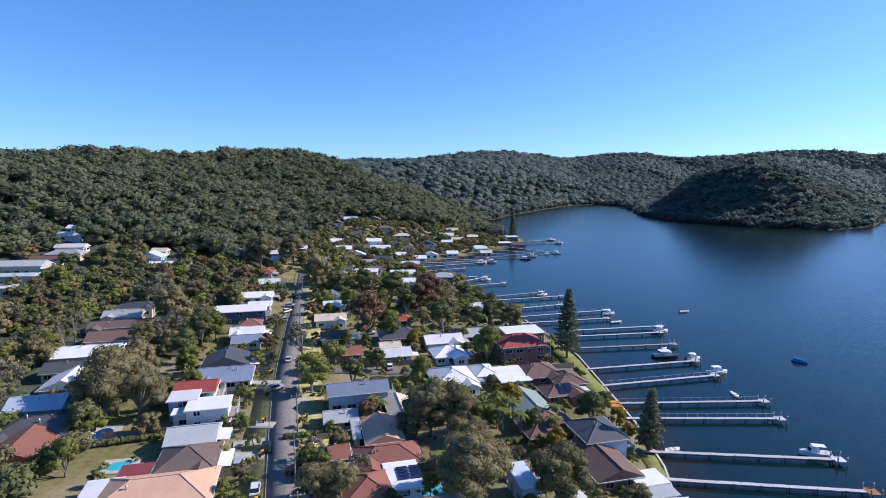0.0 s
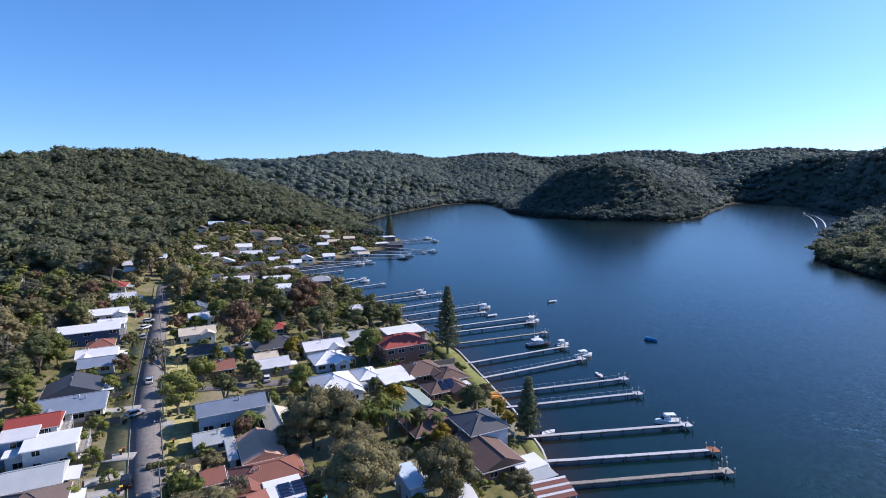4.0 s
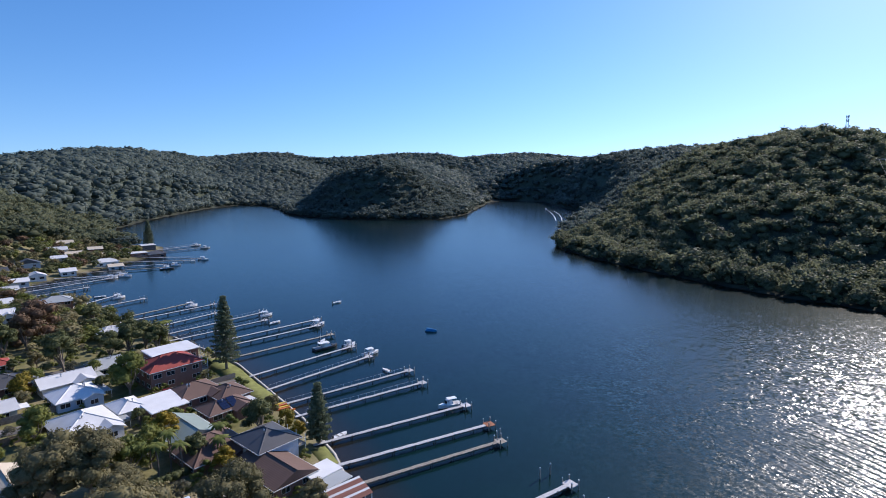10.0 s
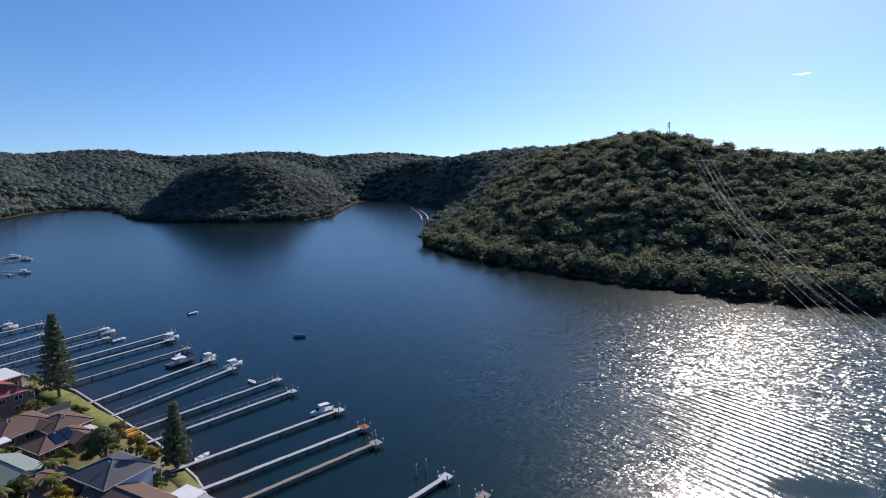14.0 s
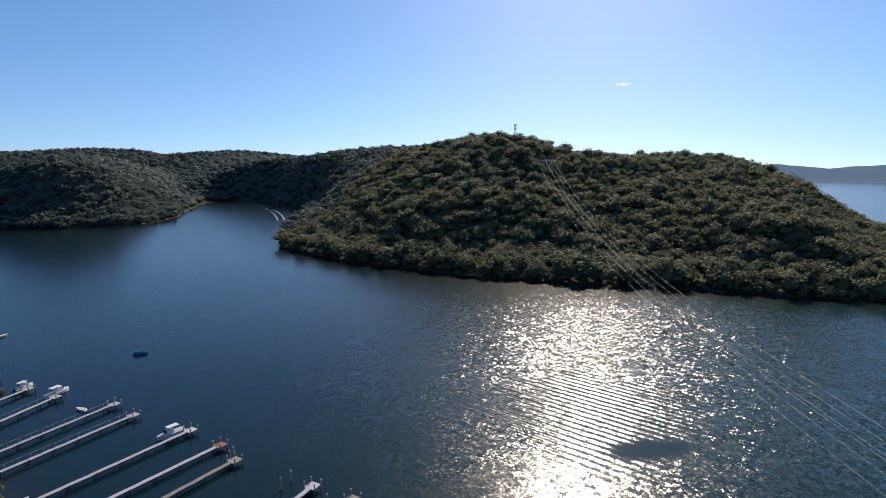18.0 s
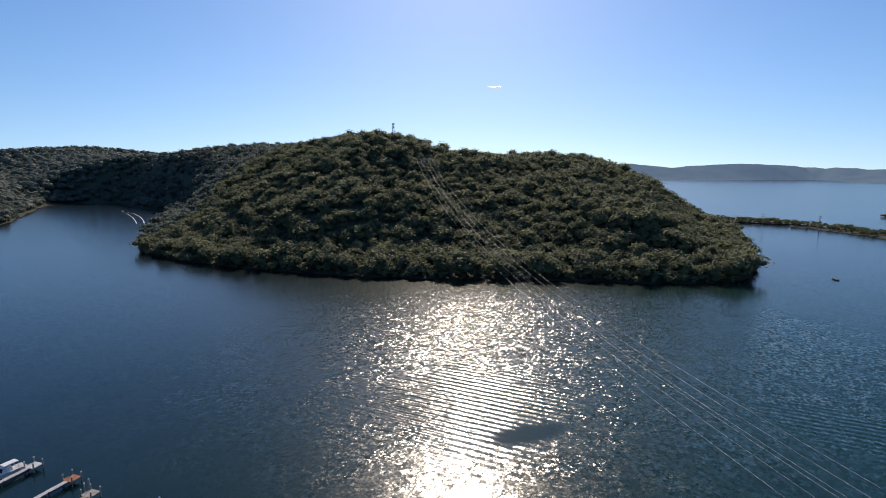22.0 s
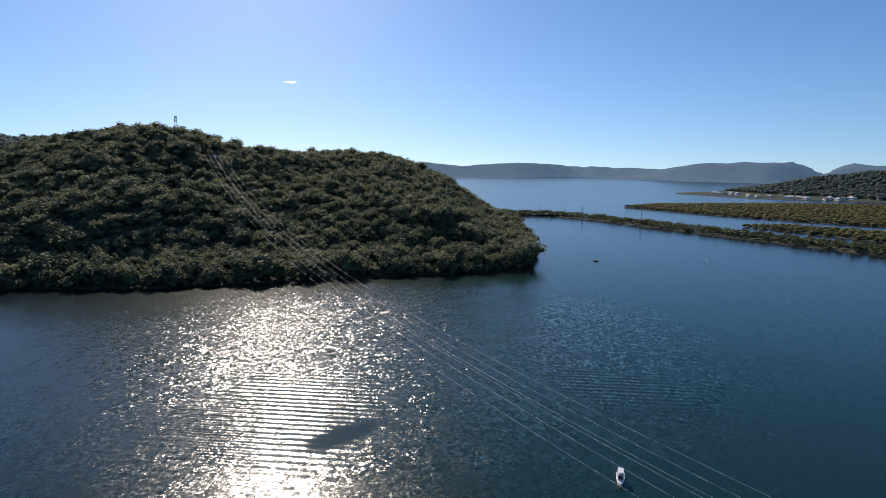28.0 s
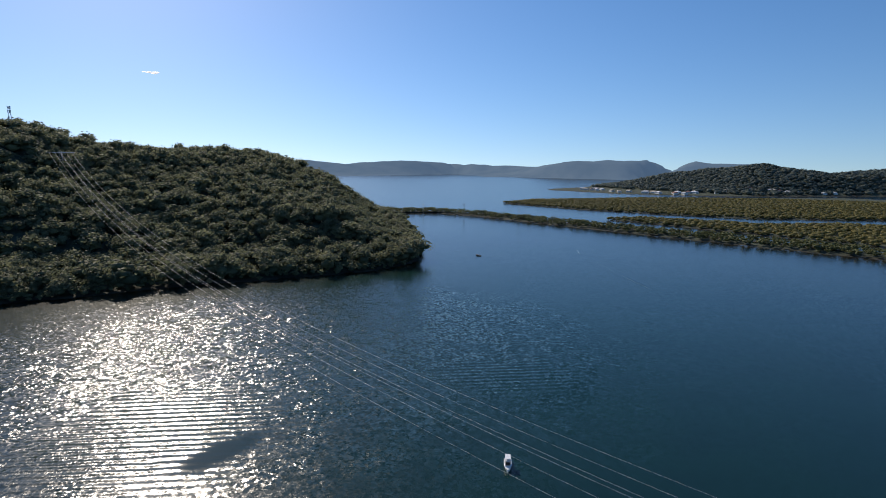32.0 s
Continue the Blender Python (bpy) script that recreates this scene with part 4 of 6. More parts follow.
house(-171.4, 245.9, 8, 13.9, 6.9, 2.62, "hip", "lightgrey", "cream", 1)
house(-174.0, 253.6, 8, 12.2, 5.9, 2.79, "gx", "white", "white", 1)
house(-182.6, 267.1, 8, 10.9, 6.9, 2.79, "gx", "white", "white", 1)
house(-187.2, 275.8, 8, 4.4, 5.9, 2.79, "gx", "white", "white", 1)
house(-138.3, 256.5, 8, 10.3, 6.9, 3.28, "gy", "paleblue", "blue", 2)
house(-139.7, 266.8, 8, 6.5, 5.9, 2.62, "gx", "cream", "cream", 1)
house(-130.9, 249.8, 8, 9.7, 5.0, 2.62, "gx", "white", "white", 1)
house(-124.3, 252.6, 8, 7.5, 5.9, 3.78, "flat", "charcoal", "brick", 2)
house(-164.3, 200.3, 14, 6.6, 5.9, 3.28, "flat", "white", "white", 2)
house(-106.6, 284.9, 8, 8.7, 6.9, 2.62, "hip", "cream", "brick", 1)
house(-109.2, 289.5, 8, 4.6, 6.9, 2.62, "hip", "charcoal", "brick", 1)
house(-13.2, 90.2, 14, 8.1, 8.8, 2.46, "hip", "terracotta", "cream", 1)
house(-7.3, 93.6, 14, 5.6, 7.8, 2.62, "flat", "white", "white", 1, solar=True)
house(-10.9, 101.5, 14, 12.1, 7.8, 2.38, "hip", "terracotta", "brick", 1)
house(-20.5, 102.1, 14, 3.6, 5.0, 2.13, "flat", "terracotta", "brick", 1)
house(-13.0, 111.1, 14, 7.2, 10.7, 2.62, "gy", "orange", "blue", 1)
house(-18.8, 111.8, 14, 1.0, 7.8, 2.13, "flat", "lightgrey", "white", 1)
house(-23.3, 118.2, 14, 6.8, 5.9, 2.21, "gx", "lightgrey", "cream", 1)
house(-10.2, 122.6, 14, 5.1, 10.7, 2.79, "gy", "cream", "white", 1)
house(-21.0, 129.0, 14, 14.1, 6.9, 4.56, "gx", "slate", "blue", 2)
house(2.6, 143.2, 14, 11.0, 12.6, 2.62, "hip", "white", "white", 1)
house(11.6, 148.8, 14, 5.6, 7.8, 2.46, "hip", "white", "white", 1)
house(18.8, 145.6, 14, 8.0, 9.8, 2.62, "flat", "white", "brick", 1)
house(26.9, 149.6, 14, 10.8, 9.8, 2.62, "hip", "brown", "brick", 1)
house(33.9, 144.3, 14, 7.8, 8.8, 2.62, "hip", "brown", "brick", 1)
house(31.1, 136.3, 14, 10.4, 6.9, 2.46, "hip", "brown", "brick", 1, solar=True)
house(20.5, 126.6, 14, 8.8, 11.7, 2.79, "gy", "greengrey", "brick", 1)
house(23.3, 116.8, 14, 11.7, 11.7, 2.46, "hip", "brown", "brick", 1)
house(32.7, 109.7, 14, 8.8, 9.8, 4.64, "hip", "charcoal", "paleblue", 2)
house(31.5, 101.0, 14, 8.7, 13.6, 2.62, "gy", "brown", "brick", 1)
house(38.5, 95.3, 14, 5.6, 4.0, 2.46, "flat", "white", "cream", 1)
house(39.2, 92.1, 14, 5.1, 4.0, 2.3, "flat", "lightgrey", "cream", 1)
house(14.5, 91.8, 14, 2.7, 6.9, 4.3, "flat", "paleblue", "blue", 2)
house(22.9, 88.3, 14, 2.4, 5.9, 2.46, "gx", "white", "white", 1)
house(-36.0, 178.0, 14, 9.0, 7.8, 2.62, "hip", "umber", "cream", 1)
house(-28.6, 162.8, 14, 6.2, 6.9, 2.46, "gx", "terracotta", "brick", 1)
house(-14.7, 162.3, 14, 8.8, 6.9, 2.46, "gx", "white", "cream", 1)
house(-16.9, 168.7, 14, 6.1, 5.0, 2.62, "gx", "cream", "cream", 1)
house(-14.9, 181.8, 14, 13.4, 9.8, 2.62, "hip", "charcoal", "brick", 1)
house(-0.0, 176.1, 14, 12.0, 7.8, 2.79, "gx", "white", "white", 1)
house(1.7, 163.9, 14, 9.6, 8.8, 2.62, "hip", "white", "paleblue", 1)
house(-42.0, 198.8, 14, 10.8, 6.9, 3.12, "gx", "cream", "white", 1)
house(-44.1, 221.4, 14, 10.2, 6.9, 2.79, "gx", "white", "white", 1)
house(-48.7, 233.8, 14, 6.0, 7.8, 3.96, "gy", "slate", "paleblue", 2)
house(-15.4, 202.8, 14, 5.1, 5.9, 2.46, "hip", "red", "white", 1)
house(24.1, 167.8, 14, 13.8, 10.7, 5.5, "hip", "red", "brick", 2)
house(26.5, 177.9, 14, 12.7, 7.8, 6.02, "flat", "white", "brick", 2)
house(10.1, 185.0, 14, 7.4, 7.8, 2.62, "gx", "lightgrey", "white", 1)
house(14.5, 224.8, 14, 7.9, 6.9, 2.62, "hip", "white", "white", 1)
house(-22.2, 296.9, 8, 13.0, 7.8, 2.95, "gx", "white", "white", 1)
house(-18.9, 273.6, 8, 9.5, 7.8, 2.95, "gx", "white", "white", 1)
house(-21.4, 336.0, 8, 12.5, 6.9, 2.79, "gx", "white", "white", 1)
house(-66.7, 309.3, 8, 8.2, 6.9, 2.62, "hip", "greengrey", "cream", 1)
house(-72.5, 366.9, 8, 6.5, 7.8, 2.95, "gx", "white", "white", 1)
house(-69.6, 343.0, 8, 8.8, 8.8, 2.62, "hip", "umber", "cream", 1)
house(-65.2, 355.6, 8, 9.1, 7.8, 2.62, "gx", "white", "cream", 1)
house(-63.4, 398.4, 8, 7.8, 7.8, 2.95, "gx", "charcoal", "brick", 1)
house(-50.0, 392.6, 8, 10.0, 7.8, 3.12, "gx", "white", "white", 2)
house(-44.1, 381.7, 8, 13.2, 7.8, 2.62, "gx", "white", "white", 1)
house(-37.1, 397.3, 8, 7.8, 6.9, 2.79, "hip", "charcoal", "white", 1)
house(-46.0, 326.2, 8, 9.9, 7.8, 2.62, "gx", "lightgrey", "white", 1)
house(-39.5, 346.9, 8, 13.3, 6.9, 2.79, "hip", "charcoal", "cream", 1)
house(-28.7, 367.1, 8, 6.4, 6.9, 2.79, "gx", "white", "white", 1)
house(-16.6, 361.5, 8, 9.9, 6.9, 2.62, "gx", "white", "white", 1)
house(-8.2, 373.0, 8, 8.0, 6.9, 2.79, "gy", "white", "white", 1)
house(2.7, 452.9, 8, 10.7, 7.8, 2.95, "gx", "white", "white", 1)
house(6.8, 477.2, 8, 11.3, 7.8, 2.95, "gx", "cream", "cream", 1)
house(6.3, 383.0, 8, 7.5, 6.9, 2.79, "gx", "white", "white", 1)
house(27.0, 408.0, 8, 12.9, 7.8, 2.95, "hip", "white", "white", 1)
house(31.2, 395.5, 8, 7.8, 5.9, 2.62, "gx", "cream", "white", 1)
house(49.0, 439.0, 8, 10.5, 6.9, 2.95, "flat", "white", "brick", 2)
house(59.1, 468.9, 8, 9.4, 7.8, 3.78, "flat", "white", "charcoal", 2)
house(60.3, 437.0, 8, 10.9, 7.8, 3.12, "hip", "charcoal", "brick", 1)
house(43.5, 457.9, 8, 5.5, 6.9, 2.79, "hip", "charcoal", "brick", 1)
house(-91.0, 300.6, 8, 8.4, 6.9, 2.62, "gx", "white", "cream", 1)
house(-88.6, 289.0, 8, 5.1, 5.9, 2.46, "gx", "white", "cream", 1)

# The rest of the far village: small houses among trees down to the shore.
lot_rng = random.Random(12)
for gy_lot in range(282, 486, 13):
    for gx_lot in range(-84, 64, 14):
        hx, hy = gx_lot + lot_rng.uniform(-4, 4), gy_lot + lot_rng.uniform(-4, 4)
        pick = lot_rng.random(), lot_rng.uniform(7, 12), lot_rng.uniform(5.5, 8), lot_rng.choice(("gx", "gx", "hip", "gy", "flat")), lot_rng.choice(("white", "white", "lightgrey", "cream", "charcoal", "umber", "paleblue")), lot_rng.choice(("white", "cream", "brick", "paleblue"))
        inside = in_ring(VILLAGE, np.array([hx]), np.array([hy]))[0] and shore_distance(np.array([hx]), np.array([hy]))[0] > 9
        if pick[0] < 0.5 and inside and all((hx - a) ** 2 + (hy - b) ** 2 > 13.5**2 for a, b, r in HOUSE_SPOTS):
            two = pick[0] < 0.2
            house(hx, hy, 8 + 20 * (pick[0] - 0.3), pick[1], pick[2], 5.0 if two else 3.0, pick[3], pick[4], pick[5], 2 if two else 1)

# ---- jetties ----
def jetty(ax, ay, bx, by, style):
    """A jetty from the shore (a) to its head (b)."""
    L = math.hypot(bx - ax, by - ay)
    turn = math.degrees(math.atan2(by - ay, bx - ax))
    near = math.hypot(bx, by) < 260
    look_words = dict(pale="long narrow jetty with pale deck and dark piles", old="old weathered timber jetty on dark piles", rail="narrow pale jetty with a light handrail", red="long narrow jetty with a red-brown head platform")[style]
    ob = thing("jetty", ax, ay, 0, turn, look_words, "jetty", "jetties")
    wide, top = 1.0, 1.0
    deck = M["timber"] if style == "old" else M["deck"]
    bm = bmesh.new()
    n = max(6, int(L / 1.6))
    rr = random.Random(int(ax * 31 + by))
    rows = []
    for i in range(n + 1):
        x0 = -3 + (L + 3) * i / n
        s = rr.uniform(-0.03, 0.03) * (3 if style == "old" else 1)
        u = rr.uniform(-0.03, 0.03)
        rows.append([bm.verts.new(q) for q in ((x0, -wide / 2 + s, top - 0.1), (x0, wide / 2 + s, top - 0.1), (x0, wide / 2 + s, top + u), (x0, -wide / 2 + s, top + u))])
    for a, c in zip(rows, rows[1:]):
        for k in range(4):
            bm.faces.new((a[k], c[k], c[(k + 1) % 4], a[(k + 1) % 4]))
    bm.faces.new(rows[0])
    bm.faces.new(rows[-1][::-1])
    bmesh.ops.recalc_face_normals(bm, faces=bm.faces)
    part("deck", bm, deck, ob)
    for sy in (-1, 1):
        bm = bmesh.new()
        ring_box(bm, -3, sy * 0.5 - 0.08, top - 0.28, L, sy * 0.5 + 0.08, top - 0.11)
        part("bearer", bm, M["pile"], ob)
    bm = bmesh.new()
    tube(bm, (0, 0, -2.5), (0, 0, top + 0.06), 0.10, 0.09, 7)
    pile = meshed("post", bm, M["pile"])
    gap = 5.0
    for i in range(int(L / gap) + 1):
        for sy in (-1, 1):
            p = part("post", pile, None, ob)
            p.location = (min(L - 0.3, 1 + i * gap), sy * (wide / 2 - 0.02), 0)
    bm = bmesh.new()
    hw = 1.2
    ring_box(bm, L - 0.02, -hw, top - 0.12, L + 2.2, hw, top + 0.02)
    part("head_platform", bm, M["red_timber"] if style == "red" else deck, ob)
    bm = bmesh.new()
    tube(bm, (0, 0, -2.5), (0, 0, 1.95), 0.14, 0.13, 8)
    tall = meshed("mooring_post", bm, M["timber"])
    bm = bmesh.new()
    tube(bm, (0, 0, 1.95), (0, 0, 2.08), 0.17, 0.10, 8)
    cap = meshed("pile_cap", bm, M["pile_cap"])
    for qx, qy in ((L + 0.2, hw), (L + 2.1, hw), (L + 2.1, -hw), (L + 0.2, -hw)):
        p = part("mooring_post", tall, None, ob)
        p.location = (qx, qy, 0)
        part("pile_cap", cap, None, p)
    if style == "rail":
        bm = bmesh.new()
        ring_box(bm, 0, wide / 2 - 0.04, top + 0.92, L, wide / 2 + 0.01, top + 0.97)
        part("handrail", bm, M["deck"], ob)
        bm = bmesh.new()
        ring_box(bm, -0.03, -0.03, top, 0.03, 0.03, top + 0.92)
        post = meshed("rail_post", bm, M["deck"])
        for i in range(int(L / 2.4) + 1):
            p = part("rail_post", post, None, ob)
            p.location = (min(L, i * 2.4), wide / 2 - 0.02, 0)
    return ob


for i, row in enumerate((
        (43.9, 90.4, 76.2, 87.4),
        (45.0, 98.8, 79.5, 95.1),
        (45.8, 109.5, 81.6, 106.7),
        (47.8, 125.6, 81.0, 125.7),
        (45.7, 134.2, 83.1, 136.0),
        (45.5, 146.2, 79.3, 154.0),
        (46.1, 159.4, 79.3, 166.5),
        (44.8, 178.6, 79.4, 183.7),
        (48.5, 192.3, 80.2, 197.6),
        (47.3, 199.4, 83.9, 206.3),
        (32.8, 209.9, 66.2, 217.2),
        (29.4, 218.4, 69.5, 230.2),
        (26.0, 230.5, 52.5, 240.2),
        (17.3, 246.1, 56.2, 257.3),
        (14.5, 251.8, 48.1, 265.9),
        (5.3, 277.3, 32.0, 288.0),
        (5.5, 287.5, 23.1, 303.8),
        (-16.1, 320.7, 11.9, 333.0),
        (-15.5, 336.4, 24.6, 354.7),
        (-13.2, 351.5, 32.1, 364.2),
        (2.4, 370.8, 29.6, 361.7),
        (12.5, 383.9, 55.7, 377.1),
        (22.5, 397.9, 62.5, 387.8),
        (33.9, 416.0, 75.5, 396.5),
        (49.2, 432.6, 81.6, 402.3),
        (64.9, 454.1, 97.2, 458.8),
        (66.5, 465.5, 95.2, 478.3),
        (61.9, 67.1, 75.7, 66.9),
        (64.4, 58.8, 75.4, 57.7)
)):
    jetty(*row, "red" if i == 1 else ("old", "pale", "pale", "rail", "rail", "rail", "pale")[i % 7])


# ---- trees of the village ----
TREES = {}
LEAF_WORDS = dict(gum="large dense olive-brown gum tree with rounded crown", big="spreading olive-green gum tree", pale="pale grey-green gum tree with open crown", green="leafy bright green garden tree", dark="dense dark green garden tree", yellow="garden tree covered with yellow flowers", russet="tree with reddish brown leaves",
                  bare="leafless tree with bare grey branches", shrub="rounded green garden shrub")


def tree_template(kind, seed):
    """A tree ten metres high with trunk, limbs and clumped crown."""
    rng = np.random.default_rng(seed + len(kind) * 100)
    ob = thing("shrub" if kind == "shrub" else "tree", 0, 0, 0, 0, LEAF_WORDS[kind], "shrub" if kind == "shrub" else "tree", "village shrubs" if kind == "shrub" else "village trees")
    bm = bmesh.new()
    fork = 1.0 if kind == "shrub" else rng.uniform(2.2, 3.4) if kind in ("pale", "bare") else rng.uniform(1.4, 2.2)
    lean = rng.normal(size=2) * 0.35
    tube(bm, (0, 0, -1.2), (lean[0] * 0.5, lean[1] * 0.5, fork), 0.32, 0.22, 7)
    part("trunk", bm, M["bark"], ob)
    n = dict(gum=38, big=26, pale=15, green=20, dark=21, yellow=17, russet=20, bare=11, shrub=7)[kind]
    spread = dict(gum=3.7, big=3.4, pale=3.3, green=3.0, dark=2.9, yellow=3.0, russet=2.9, bare=3.2, shrub=3.6)[kind]
    a = rng.uniform(0, math.tau, n)
    q = np.sqrt((np.arange(n) + 0.4) / n) * spread
    z = 8.6 - (q / spread) ** 2 * rng.uniform(1.6, 4.8 if kind in ("pale", "bare") else 6.6, n) + rng.normal(size=n) * 0.45
    if kind == "shrub":
        z = 6.5 - (q / spread) ** 2 * 4
    centres = np.stack([q * np.cos(a) + lean[0], q * np.sin(a) + lean[1], z], -1)
    radii = rng.uniform(1.1, 1.8, n) * (0.75 if kind in ("pale", "bare") else 1.25 if kind == "shrub" else 1)
    bm = bmesh.new()
    for c in centres[::2] if kind != "bare" else centres:
        mid = Vector((lean[0] * 0.5, lean[1] * 0.5, fork)).lerp(Vector(c), 0.55) + Vector(rng.normal(size=3) * 0.25)
        tube(bm, (lean[0] * 0.5, lean[1] * 0.5, fork - 0.3), mid, 0.17, 0.10, 5)
        tube(bm, mid, c, 0.10, 0.03, 5)
        if kind == "bare":
            for _ in range(7):
                e = Vector(c) + Vector(rng.normal(size=3)) * 1.1
                tube(bm, Vector(c).lerp(mid, rng.uniform(0, 0.6)), e, 0.045, 0.012, 4)
    part("branchwork", bm, M["bark"], ob)
    if kind != "bare":
        each, leaf = dict(pale=(70, 0.27), shrub=(46, 0.3), gum=(230, 0.15)).get(kind, (100, 0.26))
        pieces = [leaf_cards(rng, centres, radii, each, leaf)]
        if kind != "pale":
            pieces.append(clump_cores(rng, centres, radii, 0.8))
        v, f = joined(*pieces)
        part("crown", array_mesh("crown", v, f, M["leaf_" + dict(shrub="green", gum="big").get(kind, kind)]), None, ob)
    return ob


def tree(x, y, kind, h):
    k = (kind, int(abs(x * 7 + y * 13)) % 3)
    m = pose(x, y, height(x, y), 0, 0, (x * 37 + y * 71) % 360) @ Matrix.Scale(h / 10, 4)
    HOUSE_SPOTS.append((x, y, h * 0.2))
    if k not in TREES:
        TREES[k] = tree_template(*k)
        TREES[k].matrix_world = m
        TREES[k].matrix_basis = m
        return TREES[k]
    first = TREES[k]
    keep, first.scale = first.scale.copy(), (1, 1, 1)
    made = copy_thing(first, m)
    first.scale = keep
    return made


tree(6.5, 87.1, "gum", 15)
tree(20.5, 88.9, "gum", 12)
tree(-2.8, 114.0, "gum", 14)
tree(2.1, 112.9, "gum", 13)
tree(-5.8, 111.8, "gum", 10)
tree(8.4, 114.9, "green", 10)
tree(12.6, 118.5, "green", 9)
tree(16.8, 126.7, "yellow", 8)
tree(24.1, 108.2, "yellow", 6)
tree(35.1, 119.8, "dark", 10)
tree(39.8, 118.4, "yellow", 6)
tree(-42.7, 160.6, "pale", 13)
tree(-31.4, 151.1, "green", 10)
tree(-34.1, 135.5, "green", 12)
tree(-23.8, 139.1, "dark", 9)
tree(-5.8, 142.0, "green", 9)
tree(13.7, 162.2, "green", 12)
tree(11.8, 195.4, "dark", 10)
tree(17.2, 198.1, "dark", 11)
tree(22.7, 200.6, "dark", 11)
tree(25.5, 197.1, "dark", 10)
tree(-5.2, 228.5, "russet", 16)
tree(-9.1, 222.0, "russet", 13)
tree(-23.6, 238.7, "dark", 15)
tree(-14.5, 215.3, "dark", 12)
tree(0.3, 190.9, "dark", 13)
tree(10.5, 240.8, "dark", 10)
tree(-25.7, 180.8, "russet", 17)
tree(-18.1, 181.8, "green", 12)
tree(-8.9, 172.5, "yellow", 8)
tree(-107.1, 203.1, "pale", 16)
tree(-97.2, 189.3, "big", 15)
tree(-93.3, 163.3, "big", 10)
tree(-75.3, 120.2, "gum", 17)
tree(-75.9, 115.7, "gum", 14)
tree(-70.2, 119.2, "gum", 13)
tree(-118.0, 169.2, "bare", 12)
tree(-116.3, 161.5, "bare", 10)
tree(-77.2, 155.4, "dark", 11)
tree(-70.7, 146.5, "green", 9)
tree(-78.3, 171.3, "dark", 12)
tree(-77.2, 179.4, "green", 10)
tree(-25.7, 97.8, "green", 6)
tree(-21.9, 88.2, "gum", 8)
tree(-17.9, 87.8, "gum", 8)
tree(-17.2, 118.9, "russet", 6)
tree(-48.3, 127.7, "green", 5)
tree(-44.2, 112.9, "green", 5)
tree(-53.7, 151.8, "green", 6)
tree(-56.6, 168.7, "russet", 6)
tree(-36.9, 243.2, "dark", 15)
tree(-46.6, 240.6, "dark", 15)
tree(-59.3, 252.0, "big", 17)
tree(-80.1, 290.4, "big", 17)
tree(-92.5, 273.0, "big", 18)
tree(-37.8, 217.8, "green", 11)
tree(7.5, 101.4, "gum", 10)
tree(40.3, 112.2, "yellow", 5)
tree(21.0, 114.4, "dark", 7)
tree(-19.5, 153.3, "dark", 7)


def norfolk_pine(x, y, h, label, seed):
    """A tall tiered conifer: whorls of level branches clothed with needles."""
    rng = np.random.default_rng(seed)
    ob = thing("norfolk_pine", x, y, height(x, y), 0, label, "tree", "tall pines")
    bm = bmesh.new()
    tube(bm, (0, 0, -1), (0, 0, h * 0.97), 0.42, 0.06, 8)
    part("trunk", bm, M["bark"], ob)
    bm = bmesh.new()
    vs, cs, rs = [], [], []
    tiers = int(h / 0.85)
    for i in range(tiers):
        z = h * (0.12 + 0.86 * i / tiers)
        reach = h * 0.165 * min(1, (1.02 - i / tiers) * 1.25 + 0.05) * rng.uniform(0.85, 1.1)
        for j in range(6):
            a = j * math.tau / 6 + i * 0.5 + rng.uniform(-0.2, 0.2)
            tip = Vector((math.cos(a) * reach, math.sin(a) * reach, z + reach * rng.uniform(0.02, 0.25)))
            tube(bm, (0, 0, z), tip, 0.07, 0.02, 4)
            for s in (0.3, 0.5, 0.7, 0.86, 1.0):
                cs.append(Vector((0, 0, z)).lerp(tip, s))
                rs.append(0.34 + 0.25 * (1 - s) + 0.02 * h * 0.3)
    tagged(part("branchwork", bm, M["bark"], ob), "whorls of level branches", kind="stuff")
    v, f = leaf_cards(rng, np.array(cs), np.array(rs), 7, 0.34, 0.5)
    part("needles", array_mesh("needles", v, f, M["leaf_pine"]), None, ob)
    return ob


norfolk_pine(39.8, 168.5, 23.5, "tall tiered dark green pine on the shore lawn", 1)
norfolk_pine(44.2, 109.8, 15.0, "young tiered pine beside the sea wall", 2)
norfolk_pine(61.0, 475.0, 23.0, "tall dark pine on the far point", 3)

# ---- woods ----
spots = np.array(HOUSE_SPOTS)


def clear_of(xs, ys, margin):
    ok = np.ones(len(xs), bool)
    for hx, hy, r in spots:
        ok &= (xs - hx) ** 2 + (ys - hy) ** 2 > (r + margin) ** 2
    for line in (ROAD, CROSS, LANE):
        for (ax, ay), (bx, by) in zip(line, line[1:]):
            dx, dy = bx - ax, by - ay
            s = np.clip(((xs - ax) * dx + (ys - ay) * dy) / (dx * dx + dy * dy), 0, 1)
            ok &= (xs - ax - s * dx) ** 2 + (ys - ay - s * dy) ** 2 > (4.5 + margin) ** 2
    return ok


def plant(name, box, spacing, lo, hi, shapes, material, label, seed, test, wide=1.0):
    r = np.random.default_rng(seed)
    xs, ys = scatter(r, spacing, *box)
    d = shore_distance(xs, ys)
    m = test(xs, ys, d)
    xs, ys = xs[m], ys[m]
    return woods(name, xs, ys, r.uniform(lo, hi, len(xs)) * (0.85 + 0.3 * r.random(len(xs))), shapes, material, label, wide=wide)


